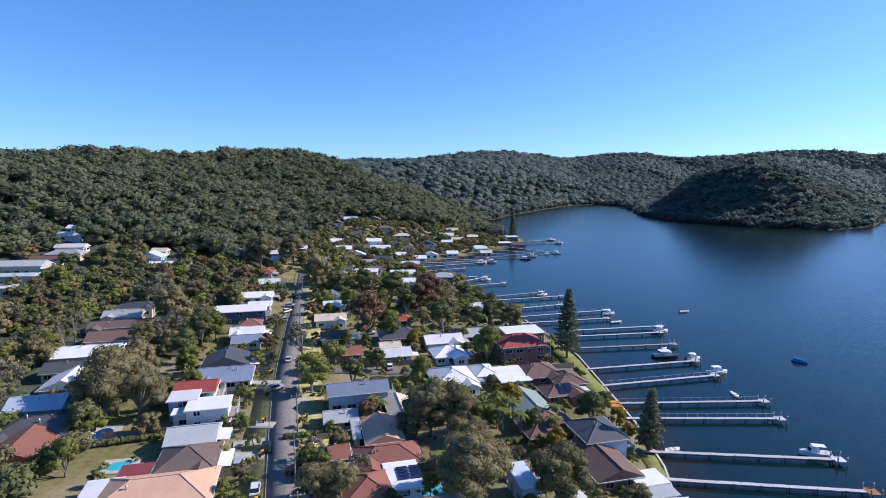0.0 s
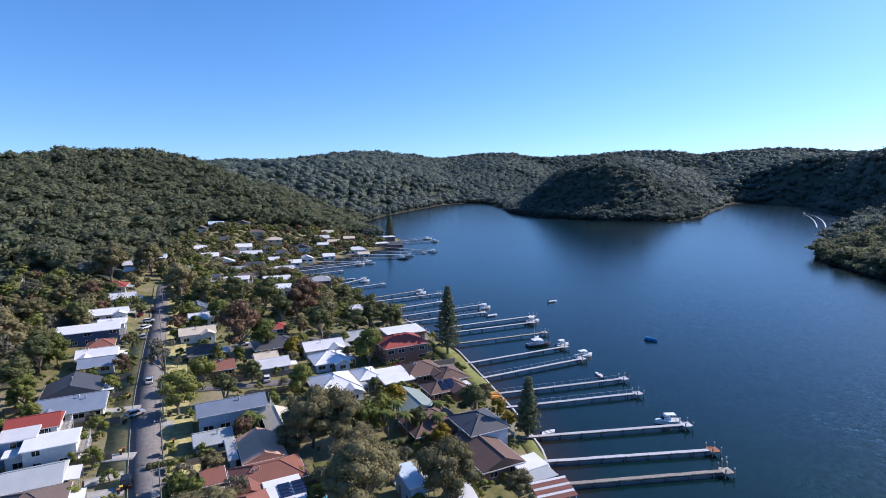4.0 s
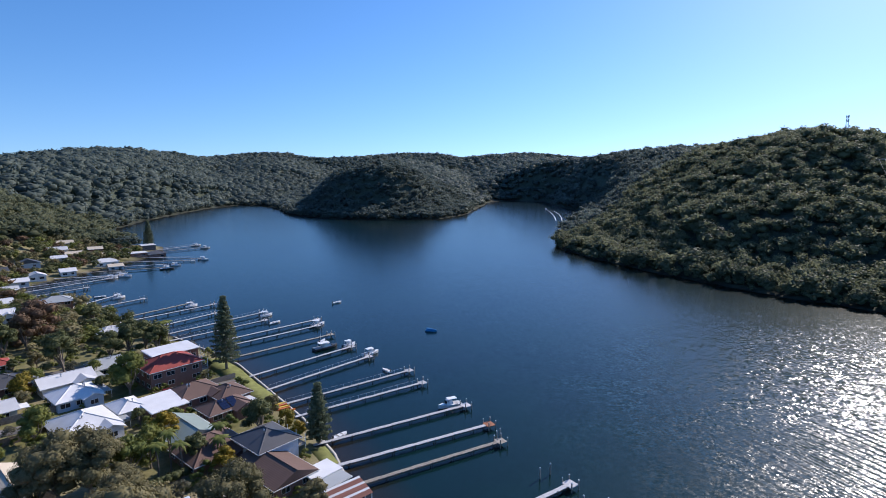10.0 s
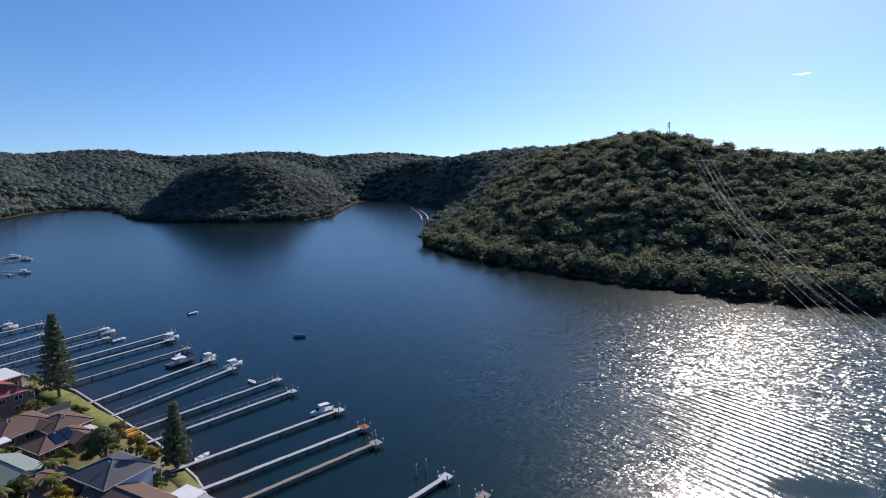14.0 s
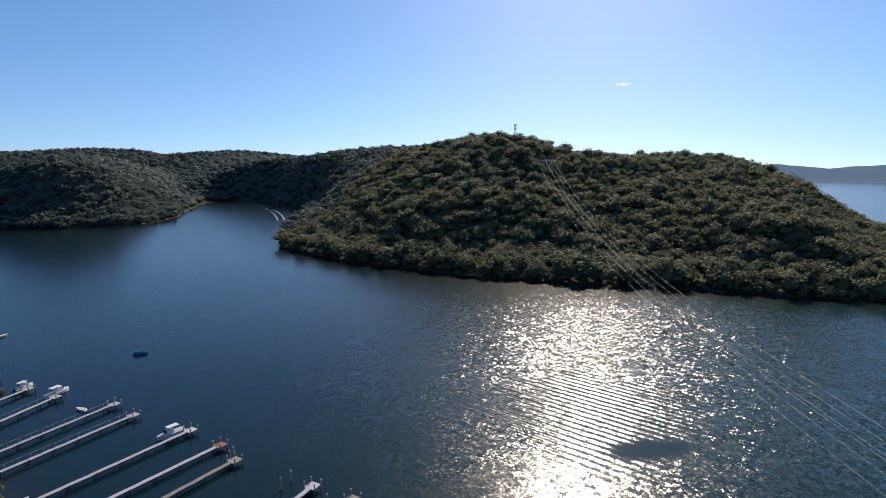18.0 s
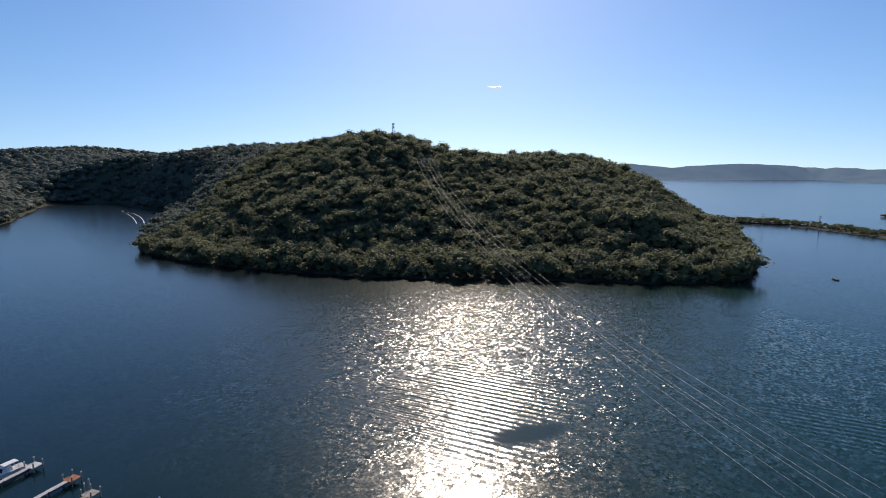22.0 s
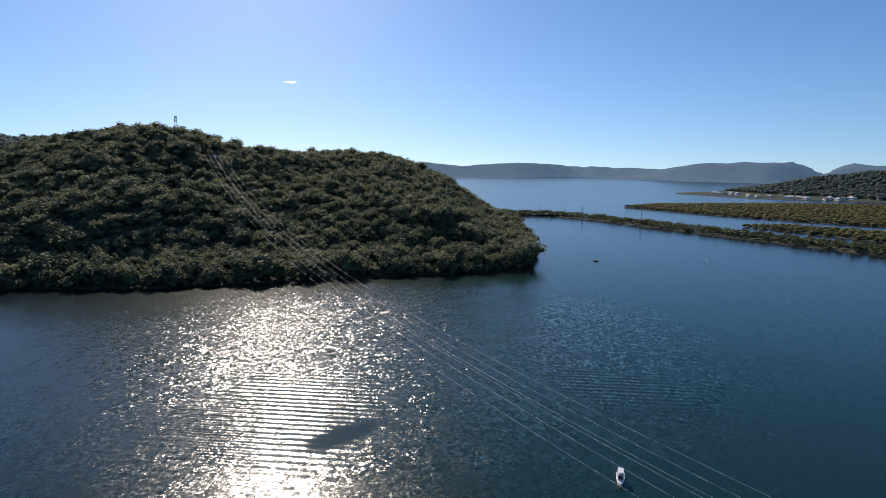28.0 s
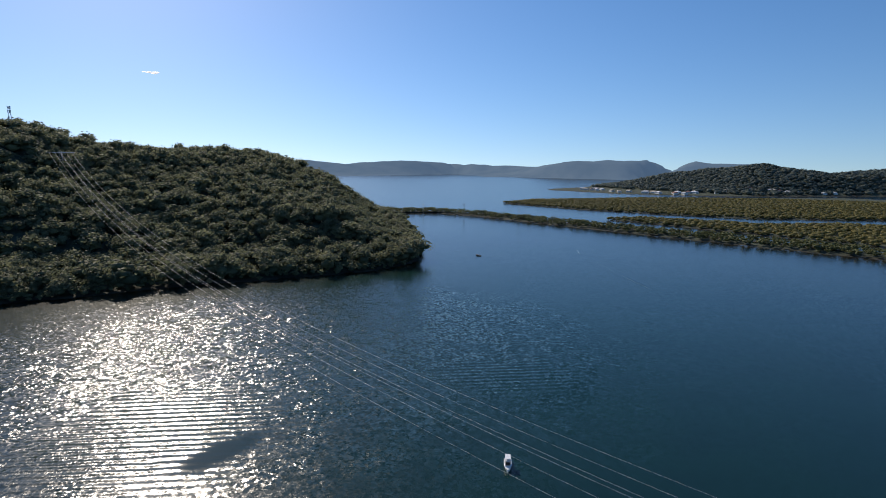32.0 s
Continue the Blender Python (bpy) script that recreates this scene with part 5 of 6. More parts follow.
plant("forest", (-430, 130, 60, 700), 7.6, 8, 17, SIDE_SHAPES, M["leaf_forest"], "dense gum forest over the hill behind the village", 1,
      lambda x, y, d: (d > 0.6) & ~in_ring(VILLAGE, x, y) & ~in_ring(SLOPE, x, y) & clear_of(x, y, 2.0) & (np.hypot(x, y) > 90) & (y < x + 800), 1.2)
plant("forest", (270, 620, -180, 330), 7.6, 8, 17, NEAR_SHAPES, M["leaf_forest"], "dense gum forest covering the headland hill", 2, lambda x, y, d: (d > 0.5) & (x < 590 + 0.1 * y), 1.12)
plant("forest", (560, 760, -180, 330), 10, 9, 17, MID_SHAPES, M["leaf_forest"], "gum forest on the far side of the headland", 6, lambda x, y, d: (d > 0.5) & (x >= 590 + 0.1 * y) & ((x < 700) | (y > -140)), 1.2)
# The cone hill's shaded side is lifted with the same haze-tinted leaves.
plant("forest", (270, 620, 560, 960), 7.6, 8, 15, MID_SHAPES, M["leaf_far_hazed"], "dense gum forest covering the cone-shaped hill", 3, lambda x, y, d: (d > 0.5) & (y < 1.2 * x + 460), 1.1)
plant("far_forest", (-900, 1700, 640, 1500), 12.0, 11, 17, DISTANT_SHAPES, M["leaf_far_hazed"], "wooded ridges round the head of the bay", 4,
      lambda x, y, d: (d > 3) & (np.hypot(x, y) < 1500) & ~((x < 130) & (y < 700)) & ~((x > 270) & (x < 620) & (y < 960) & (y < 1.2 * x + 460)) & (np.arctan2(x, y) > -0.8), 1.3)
plant("far_forest", (-900, 2300, 900, 2300), 17.0, 13, 20, DISTANT_SHAPES, M["leaf_far_hazed"], "wooded skyline ridges far behind the bay", 10,
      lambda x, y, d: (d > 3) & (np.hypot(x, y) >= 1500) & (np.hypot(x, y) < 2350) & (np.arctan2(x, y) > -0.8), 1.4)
plant("far_forest", (330, 1500, 180, 760), 11, 11, 17, MID_SHAPES, M["leaf_far_hazed"], "wooded slopes behind the headland", 5, lambda x, y, d: (d > 1) & (y < 640) & ((y > 330) | (x > 760)) & (x < 1100))
plant("far_forest", (520, 1700, -2400, -720), 10, 7, 11, DISTANT_SHAPES, M["leaf_far_hazed"], "wooded hill on the far point", 7, lambda x, y, d: (d > 9) & (ridge_height(x, y) > 0.5) & ~in_ring(MANGROVE_FAR, x, y) & ~in_ring(FAR_EDGE, x, y) & (np.hypot(x, y) < 2100) & (y < -700), 1.5)
plant("mangrove", (280, 900, -1160, -370), 6.2, 3.2, 4.4, DISTANT_SHAPES, M["leaf_mangrove"], "low olive-green mangroves on mud islands", 8,
      lambda x, y, d: (d > -1.0) & (in_ring(MANGROVE_FAR, x, y) | in_ring(MANGROVE_NEAR, x, y)) & (np.hypot(x, y) < 1100), 1.9)
plant("causeway_trees", (120, 730, -480, -130), 5.2, 3.5, 7, FAR_SHAPES, M["leaf_dark"], "scrubby trees along the causeway", 9, lambda x, y, d: (d > 1.0) & in_ring(CAUSEWAY, x, y) & (wobble(x, y, 14) > -1.15), 1.4)

plant("shore_scrub", (280, 380, -120, 320), 4.0, 4, 8, MID_SHAPES, M["leaf_forest"], "low scrub overhanging the headland shore", 14, lambda x, y, d: (d > -1.2) & (d < 7))
plant("shore_scrub", (40, 340, 495, 1060), 8.0, 7, 12, MID_SHAPES, M["leaf_far_hazed"], "trees along the head of the bay", 16, lambda x, y, d: (d > -1.2) & (d < 22))
plant("shore_scrub", (270, 560, 560, 820), 5.0, 4, 8, MID_SHAPES, M["leaf_far_hazed"], "low scrub along the wooded shore", 15, lambda x, y, d: (d > -1.2) & (d < 7))

# ---- garden trees and shrubs between the houses ----
rng = np.random.default_rng(77)


def fill(ring, count, kinds, lo, hi, margin, spread):
    xs0, ys0 = [p[0] for p in ring], [p[1] for p in ring]
    xs, ys = rng.uniform(min(xs0), max(xs0), count * 40), rng.uniform(min(ys0), max(ys0), count * 40)
    m = in_ring(ring, xs, ys) & (shore_distance(xs, ys) > 4) & clear_of(xs, ys, margin)
    placed = []
    for x, y in zip(xs[m], ys[m]):
        if all((x - a) ** 2 + (y - b) ** 2 > spread**2 for a, b in placed):
            placed.append((x, y))
            tree(float(x), float(y), kinds[rng.integers(len(kinds))], float(rng.uniform(lo, hi)))
        if len(placed) >= count:
            break


NEAR_FLAT = [(46, 84), (44, 178), (34, 214), (-20, 214), (-60, 214), (-84, 200), (-66, 80), (-40, 70)]
MID_FLAT = [(34, 215), (20, 258), (4, 300), (-14, 326), (-20, 356), (10, 386), (44, 424), (60, 470), (20, 500), (-40, 450), (-85, 420), (-92, 300), (-88, 214), (-20, 214)]
fill(SLOPE, 95, ("big", "pale", "big", "dark", "green", "pale", "big", "russet"), 6, 10.5, 2.2, 5.6)
MID_FLAT_BOX = (-95, 65, 214, 505)


def lottery(x, y):
    """A fixed random number from 0 to 1 for each place."""
    return np.abs(np.sin(x * 12.9898 + y * 78.233) * 43758.5453) % 1


for leaf, words, lo, hi in (("leaf_dark", "dark leafy", 0.0, 0.32), ("leaf_green", "bright green", 0.32, 0.50), ("leaf_big", "olive gum", 0.50, 0.82), ("leaf_russet", "reddish-brown", 0.82, 0.87)):
    plant("village_trees", MID_FLAT_BOX, 5.0, 4, 9, NEAR_SHAPES, M[leaf], words + " trees among the far village houses", 11, lambda x, y, d: (d > 4) & in_ring(MID_FLAT, x, y) & clear_of(x, y, 1.3) & (lottery(x, y) >= lo) & (lottery(x, y) < hi))
    plant("slope_trees", (-190, -60, 60, 275), 5.6, 5, 10, NEAR_SHAPES, M[leaf], words + " trees between the hillside houses", 12, lambda x, y, d: in_ring(SLOPE, x, y) & clear_of(x, y, 1.0) & (lottery(x, y) * 1.15 >= lo) & (lottery(x, y) * 1.15 < hi))
spots = np.array(HOUSE_SPOTS)
fill(NEAR_FLAT, 70, ("green", "dark", "big", "green", "pale"), 3.2, 6.0, 1.2, 5.0)
spots = np.array(HOUSE_SPOTS)
fill(NEAR_FLAT, 330, ("shrub",), 1.6, 4.4, -0.8, 2.2)
fill(SLOPE, 40, ("shrub",), 2.0, 4.0, -0.5, 3.5)

def palm(x, y, h):
    r = np.random.default_rng(int(abs(x * 11 + y)))
    ob = thing("palm_tree", x, y, height(x, y), 0, "slender palm tree with arching green fronds", "palm", "palms")
    bm = bmesh.new()
    rope(bm, [Vector((0.25 * math.sin(i * 0.6), 0.1 * i, -0.5 + (h + 0.5) * i / 6)) for i in range(7)], 0.16, 7)
    part("trunk", bm, M["bark"], ob)
    for i in range(13):
        a, droop = i * 2.4, r.uniform(0.5, 1.3)
        v, f = [], []
        for k in range(6):
            s = k / 5
            rad = 2.1 * s
            z = h + 0.9 * s - droop * 2.0 * s * s
            w = 0.42 * math.sin(math.pi * min(1, s + 0.12)) + 0.03
            c, q = math.cos(a), math.sin(a)
            v += [(c * rad - q * w, q * rad + c * w + 0.6, z - 0.12), (c * rad, q * rad + 0.6, z + 0.05), (c * rad + q * w, q * rad - c * w + 0.6, z - 0.12)]
        for k in range(5):
            b0 = 3 * k
            f += [(b0, b0 + 1, b0 + 4, b0 + 3), (b0 + 1, b0 + 2, b0 + 5, b0 + 4)]
        part("frond", array_mesh("frond", np.array(v), np.array(f), M["leaf_green"]), None, ob)


for px, py, ph in ((13, 113, 7), (15.5, 115, 8), (17, 112, 6.5), (28, 201, 9), (30, 206, 8), (26, 120, 5), (-16.5, 122, 5), (-14.5, 121, 4.5), (24.5, 112.5, 5.5)):
    palm(px, py, ph)


def hedge(ax, ay, bx, by, high, wide):
    L = math.hypot(bx - ax, by - ay)
    r = np.random.default_rng(int(abs(ax * 7 + by)))
    ob = thing("hedge", ax, ay, 0, math.degrees(math.atan2(by - ay, bx - ax)), "clipped dark green garden hedge", "hedge", "garden hedges")
    n = int(L / 0.7)
    s = (np.arange(n) + 0.5) / n
    z = np.array([height(ax + (bx - ax) * q, ay + (by - ay) * q) for q in s])
    cs = np.stack([L * s, r.normal(size=n) * 0.1, z + high * 0.5], -1)
    rs = np.full(n, max(wide, high * 0.55)) * r.uniform(0.85, 1.1, n)
    v, f = joined(clump_cores(r, cs, rs, 0.85, 0.9), leaf_cards(r, cs, rs, 40, 0.2, 0.9))
    part("foliage", array_mesh("foliage", v, f, M["leaf_dark"]), None, ob)


for row in ((-25, 94.3, 0, 95.2, 1.8, 0.8), (-34, 112, -24, 112.5, 1.5, 0.7), (-24, 124, -12, 124.5, 2, 0.9), (4, 109, 18, 110, 2.2, 1.0), (6, 104, 17, 105, 1.8, 0.8), (-72, 107, -60, 109, 1.6, 0.8)):
    ax, ay, bx, by, hh, hw = row
    hedge(ax, ay - 0.11 * (bx - ax), bx, by + 0.11 * (bx - ax), hh, hw)

# ---- shore: sea wall, lawns, boathouse, kayaks ----
SEA_WALL = [(41, 84), (45.2, 104), (46.2, 124), (45.2, 150), (44.2, 172), (41.2, 186), (33.2, 215)]
strip("sea_wall", SEA_WALL, 0.6, 0.45, M["concrete"], "low grey concrete sea wall", "wall", step=3)
strip("lawn", [(42.0, 138), (40.5, 152), (40.0, 166), (37.5, 180)], 6.5, 0.2, M["lawn"], "mown green waterfront lawn", "lawn")
strip("lawn", [(42.3, 100), (42.8, 108)], 4.0, 0.2, M["lawn"], "small green lawn behind the sea wall", "lawn")
strip("lawn", [(-2, 104), (8, 106)], 6.0, 0.2, M["lawn"], "dry back lawn between houses", "lawn")
strip("lawn", [(-78, 118), (-66, 121)], 6.0, 0.2, M["lawn"], "shaded back lawn under gum trees", "lawn")
strip("lawn", [(-34, 105), (-22, 107)], 7.0, 0.2, M["verge"], "dry front lawn", "lawn")


def hull_mesh(L, W, Hh, material):
    """A boat's hull, closed on top, bow towards +x."""
    bm = bmesh.new()
    rows = []
    for i in range(8):
        s = i / 7
        half = W / 2 * (1 if s < 0.45 else math.cos((s - 0.45) / 0.55 * math.pi / 2) ** 0.75 + 0.02)
        top = Hh * (0.8 + 0.35 * s * s)
        x = L * (s - 0.5)
        rows.append([bm.verts.new(c) for c in ((x, -half, top), (x, -half * 0.8, 0.02), (x, 0, -0.25 + 0.2 * s), (x, half * 0.8, 0.02), (x, half, top))])
    for a, b in zip(rows, rows[1:]):
        for k in range(4):
            bm.faces.new((a[k], a[k + 1], b[k + 1], b[k]))
        bm.faces.new((a[4], a[0], b[0], b[4]))
    bm.faces.new(rows[0])
    bm.faces.new(rows[-1][::-1])
    bmesh.ops.recalc_face_normals(bm, faces=bm.faces)
    return bm


def boat(x, y, rot, L, kind, label):
    W = L * 0.34
    ob = thing("boat", x, y, 0.06, rot, label, "boat", "boats")
    body = dict(cover=M["hull_blue"], barge=M["hull_dark"], punt=M["hull_dark"]).get(kind, M["hull_white"])
    part("hull", hull_mesh(L, W, 0.9 if L > 5 else 0.55, body), body, ob)
    z = 0.72 if L > 5 else 0.45
    if kind in ("cruiser", "runabout", "barge"):
        bm = bmesh.new()
        v = ring_box(bm, -L * 0.12, -W * 0.34, z, L * 0.2, W * 0.34, z + 1.1)
        for q in v[4:]:
            q.co.x *= 0.75
            q.co.y *= 0.85
        cab = part("cabin", bm, M["hull_white"], ob)
        bm = bmesh.new()
        v = ring_box(bm, L * 0.12, -W * 0.30, z + 0.35, L * 0.205, W * 0.30, z + 0.95)
        for q in v[4:]:
            q.co.x -= L * 0.035
        part("windscreen", bm, M["glass"], cab)
        bm = bmesh.new()
        ring_box(bm, -L * 0.30, -W * 0.36, z + 1.45, L * 0.12, W * 0.36, z + 1.52)
        top = part("canopy", bm, M["hull_white"], ob)
        for sx in (-L * 0.28, L * 0.08):
            for sy in (-W * 0.33, W * 0.33):
                bm = bmesh.new()
                tube(bm, (sx, sy, z), (sx, sy, z + 1.46), 0.03, 0.03, 5)
                part("canopy_post", bm, M["steel"], top)
        bm = bmesh.new()
        ring_box(bm, -L * 0.5, -W * 0.4, z + 0.02, -L * 0.14, W * 0.4, z + 0.06)
        part("cockpit_floor", bm, M["deck"], ob)
    if kind in ("dinghy", "runabout"):
        bm = bmesh.new()
        ring_box(bm, -L * 0.56, -0.18, 0.3, -L * 0.47, 0.18, 1.15)
        part("outboard_motor", bm, M["hull_dark"], ob)
    if kind == "dinghy":
        for s in (-0.2, 0.1):
            bm = bmesh.new()
            ring_box(bm, L * s, -W * 0.42, z + 0.04, L * s + 0.3, W * 0.42, z + 0.1)
            part("thwart", bm, M["timber"], ob)
    if kind == "barge":
        bm = bmesh.new()
        tube(bm, (-L * 0.2, 0, z), (-L * 0.2, 0, z + 6.5), 0.07, 0.04, 6)
        part("mast", bm, M["hull_white"], ob)
    if kind == "cover":
        bm = bmesh.new()
        tube(bm, (-L * 0.4, 0, z + 0.3), (L * 0.42, 0, z + 0.25), 0.62, 0.15, 8)
        part("boat_cover", bm, M["hull_blue"], ob)
    return ob


boat(80.0, 110.0, 170, 6.2, "cruiser", "white cabin cruiser moored at the jetty head")
boat(83.0, 158.0, 10, 6.5, "cruiser", "white cabin cruiser beside a jetty head")
boat(81.0, 170.0, 15, 5.5, "runabout", "small white runabout beside a jetty")
boat(73.5, 172.6, 5, 9.0, "barge", "dark work boat with a tall mast")
boat(75.5, 180.0, 40, 4.2, "dinghy", "small open dinghy moored between jetties")
boat(82.5, 201.0, 10, 6.5, "runabout", "white runabout at a jetty head")
boat(79.5, 141.5, 100, 3.8, "dinghy", "small open dinghy near the jetty")
boat(70.5, 226.5, 15, 6.0, "runabout", "white runabout at a jetty head")
boat(70.0, 214.0, 15, 5.0, "dinghy", "small open boat at a jetty head")
boat(48.5, 262.0, 20, 6.0, "runabout", "white runabout at a jetty head")
boat(50.0, 111.5, 15, 4.0, "dinghy", "small tender tied up at the sea wall")
boat(24.0, 300.0, 20, 6.0, "cruiser", "white cabin boat at a far jetty")
boat(17.0, 308.0, 0, 5.0, "dinghy", "small boat moored off the far jetties")
boat(26.0, 358.0, 10, 6.5, "cruiser", "white cabin boat among the far jetties")
boat(33.0, 360.0, -5, 6.5, "runabout", "white runabout among the far jetties")
boat(31.0, 366.5, 10, 5.5, "runabout", "white runabout at a far jetty")
boat(57.0, 373.5, 0, 8.0, "barge", "dark moored work boat off the far point")
boat(64.0, 385.0, -10, 6.0, "runabout", "white runabout at a far jetty")
boat(84.0, 400.0, -40, 7.0, "cruiser", "white cabin boat at a far jetty head")
boat(98.5, 460.0, 5, 7.0, "runabout", "white runabout at the last jetty of the bay")
boat(96.0, 481.0, 10, 8.0, "cruiser", "white cabin boat at the last jetty of the bay")
boat(114.4, 168.1, -50, 4.4, "cover", "moored boat under a bright blue cover")
boat(104.9, 231.1, 10, 4.6, "dinghy", "small white dinghy at a mooring")
boat(95.4, -43.2, 155, 4.6, "runabout", "white runabout with canopy lying on open water")
boat(339.7, -140.9, 10, 5.0, "punt", "low dark boat anchored off the headland")
for k, (kx, ky, ck) in enumerate(((44.0, 131.5, "orange"), (44.2, 132.6, "yellow"), (44.0, 133.8, "orange"), (44.3, 135.0, "yellow"), (44.6, 129.6, "orange"))):
    ob = thing("kayak", kx, ky, height(kx, ky) + 0.25, -8 + 3 * k, f"{ck} plastic kayak lying on the shore", "kayak", "kayaks on the shore")
    part("hull", hull_mesh(3.6, 0.8, 0.35, M[ck]), M[ck], ob)
ob = thing("boathouse", 39.2, 85.0, height(39.2, 85.0), -4, "open boathouse with rusty striped metal roof", "boathouse")
for i in range(9):
    bm = bmesh.new()
    v = ring_box(bm, -3.4, -3.1 + i * 0.7, 2.75, 3.4, -2.42 + i * 0.7, 2.83)
    for q in v:
        q.co.z += 0.12 * (q.co.x + 3.4)
    part("roof_sheet", bm, M["roof_white"] if i % 3 == 2 else M["roof_terracotta"], ob)
for sx in (-3.2, 3.2):
    for sy in (-2.9, 0, 2.9):
        bm = bmesh.new()
        ring_box(bm, sx - 0.08, sy - 0.08, -0.8, sx + 0.08, sy + 0.08, 2.75 + 0.12 * (sx + 3.4))
        part("post", bm, M["trim"], ob)

for mx, my in ((74.5, 72.6), (77.3, 72.5), (74.1, 61.4), (77.8, 89.2), (79.2, 89.6)):
    ob = thing("mooring_post", mx, my, 0, 0, "free-standing timber mooring post with white cap", "post", "mooring posts")
    bm = bmesh.new()
    tube(bm, (0, 0, -3), (0, 0, 2.3), 0.16, 0.15, 8)
    part("shaft", bm, M["timber"], ob)
    bm = bmesh.new()
    tube(bm, (0, 0, 2.3), (0, 0, 2.48), 0.19, 0.1, 8)
    part("post_cap", bm, M["pile_cap"], ob)

# ---- street things: cars, bins, poles, pools ----
def car(x, y, rot, paint):
    ob = thing("car", x, y, height(x, y) + 0.26, rot, f"{paint} parked car beside the street", "car", "parked cars")
    bm = bmesh.new()
    v = ring_box(bm, -2.15, -0.88, 0.3, 2.15, 0.88, 0.95)
    bmesh.ops.bevel(bm, geom=bm.edges[:], offset=0.12, segments=2, affect="EDGES")
    body = part("body", bm, M["car_" + paint], ob)
    bm = bmesh.new()
    v = ring_box(bm, -1.75, -0.8, 0.93, 1.0, 0.8, 1.48)
    for q in v[4:]:
        q.co.x = q.co.x * 0.68 - 0.1
        q.co.y *= 0.82
    part("cabin_glass", bm, M["glass"], ob, "dark glazed cabin")
    bm = bmesh.new()
    ring_box(bm, -1.26, -0.64, 1.485, 0.55, 0.64, 1.53)
    part("roof", bm, M["car_" + paint], ob)
    bm = bmesh.new()
    tube(bm, (0, -0.1, 0), (0, 0.1, 0), 0.33, 0.33, 12)
    wheel = meshed("wheel", bm, M["rubber"])
    for sx in (-1.35, 1.35):
        for sy in (-0.82, 0.82):
            p = part("wheel", wheel, None, ob)
            p.location = (sx, sy, 0.33)
    for sx, cm in ((2.13, "trim"), (-2.13, "orange")):
        for sy in (-0.6, 0.6):
            bm = bmesh.new()
            ring_box(bm, sx - 0.05, sy - 0.18, 0.6, sx + 0.05, sy + 0.18, 0.76)
            part("headlight" if sx > 0 else "tail_light", bm, M[cm], body)
    return ob


for cx, cy, cr, cp in ((-46.6, 158.8, 103, "white"), (-43.8, 137.0, 40, "silver"), (-36.4, 106.1, 105, "black"), (-39.6, 99.1, 95, "silver"), (-33.6, 91.0, 104, "white"), (-27.8, 97.7, 10, "red"),
                       (-15.5, 154.4, 95, "white"), (-26.1, 188.5, 12, "white"), (-57.0, 226.0, 105, "silver"), (-60.6, 203.6, 104, "silver"), (-64.0, 222.3, 12, "white"), (-68.7, 230.0, 100, "red"), (-63.0, 215.0, 60, "white"),
                       (-45.5, 94.0, 100, "blue"), (-66.0, 236.0, 104, "black"), (14, 151.5, 5, "white"), (22, 156.2, 3, "red"), (29, 155.0, 3, "silver"), (-44.2, 88.0, 95, "yellow"), (-18.5, 98.6, 90, "white")):
    car(cx, cy, cr, cp)


def bin_thing(x, y, lid):
    ob = thing("wheelie_bin", x, y, height(x, y) + 0.18, 15, f"dark green wheelie bin with {lid} lid", "bin", "bins at the kerb")
    bm = bmesh.new()
    v = ring_box(bm, -0.26, -0.3, 0, 0.26, 0.3, 0.95)
    for q in v[:4]:
        q.co.x *= 0.8
        q.co.y *= 0.8
    part("body", bm, M["hull_dark"], ob)
    bm = bmesh.new()
    ring_box(bm, -0.3, -0.34, 0.95, 0.3, 0.34, 1.06)
    part("lid", bm, M["red_timber"] if lid == "red" else M["yellow"], ob)


for t in np.arange(88, 150, 15):
    bx = float(np.interp(t, [p[1] for p in ROAD], [p[0] for p in ROAD]))
    for k, s in enumerate((-4.6, 4.4)):
        bin_thing(bx + s, t + 2 * k, ("yellow", "red")[int(t) % 2])
        bin_thing(bx + s + 0.2, t + 2 * k + 0.9, ("red", "yellow")[int(t) % 2])


def power_pole(x, y, rot):
    ob = thing("power_pole", x, y, height(x, y), rot, "grey timber power pole with a crossarm", "pole", "power poles")
    bm = bmesh.new()
    tube(bm, (0, 0, -1), (0, 0, 9.5), 0.16, 0.11, 7)
    part("mast", bm, M["timber"], ob)
    bm = bmesh.new()
    ring_box(bm, -1.2, -0.07, 8.8, 1.2, 0.07, 8.95)
    arm = part("crossarm", bm, M["timber"], ob)
    for sx in (-1.05, -0.4, 0.4, 1.05):
        bm = bmesh.new()
        tube(bm, (sx, 0, 8.95), (sx, 0, 9.12), 0.06, 0.04, 6)
        part("insulator", bm, M["trim"], arm)


POLES = [(-16, 60), (-22, 77), (-27.2, 94.2), (-31.8, 113.3), (-36.5, 132.6), (-41.5, 156), (-48.5, 180), (-56, 208), (-62, 236)]
for px, py in POLES:
    power_pole(px, py, 14)


def sagging(name, a, b, sag, radius, label, steps=14, group=""):
    bm = bmesh.new()
    a, b = Vector(a), Vector(b)
    rope(bm, [a.lerp(b, i / steps) - Vector((0, 0, 4 * sag * (i / steps) * (1 - i / steps))) for i in range(steps + 1)], radius, 4)
    return tagged(new(name, meshed(name, bm, M["wire"])), label, "cable", group)


for (ax, ay), (bx, by) in zip(POLES, POLES[1:]):
    for s in (-1.05, 0.4, 1.05):
        sagging("street_wire", (ax + s, ay + s * 0.25, height(ax, ay) + 9.1), (bx + s, by + s * 0.25, height(bx, by) + 9.1), 0.5, 0.014, "thin overhead street wire", 6, "street wires")


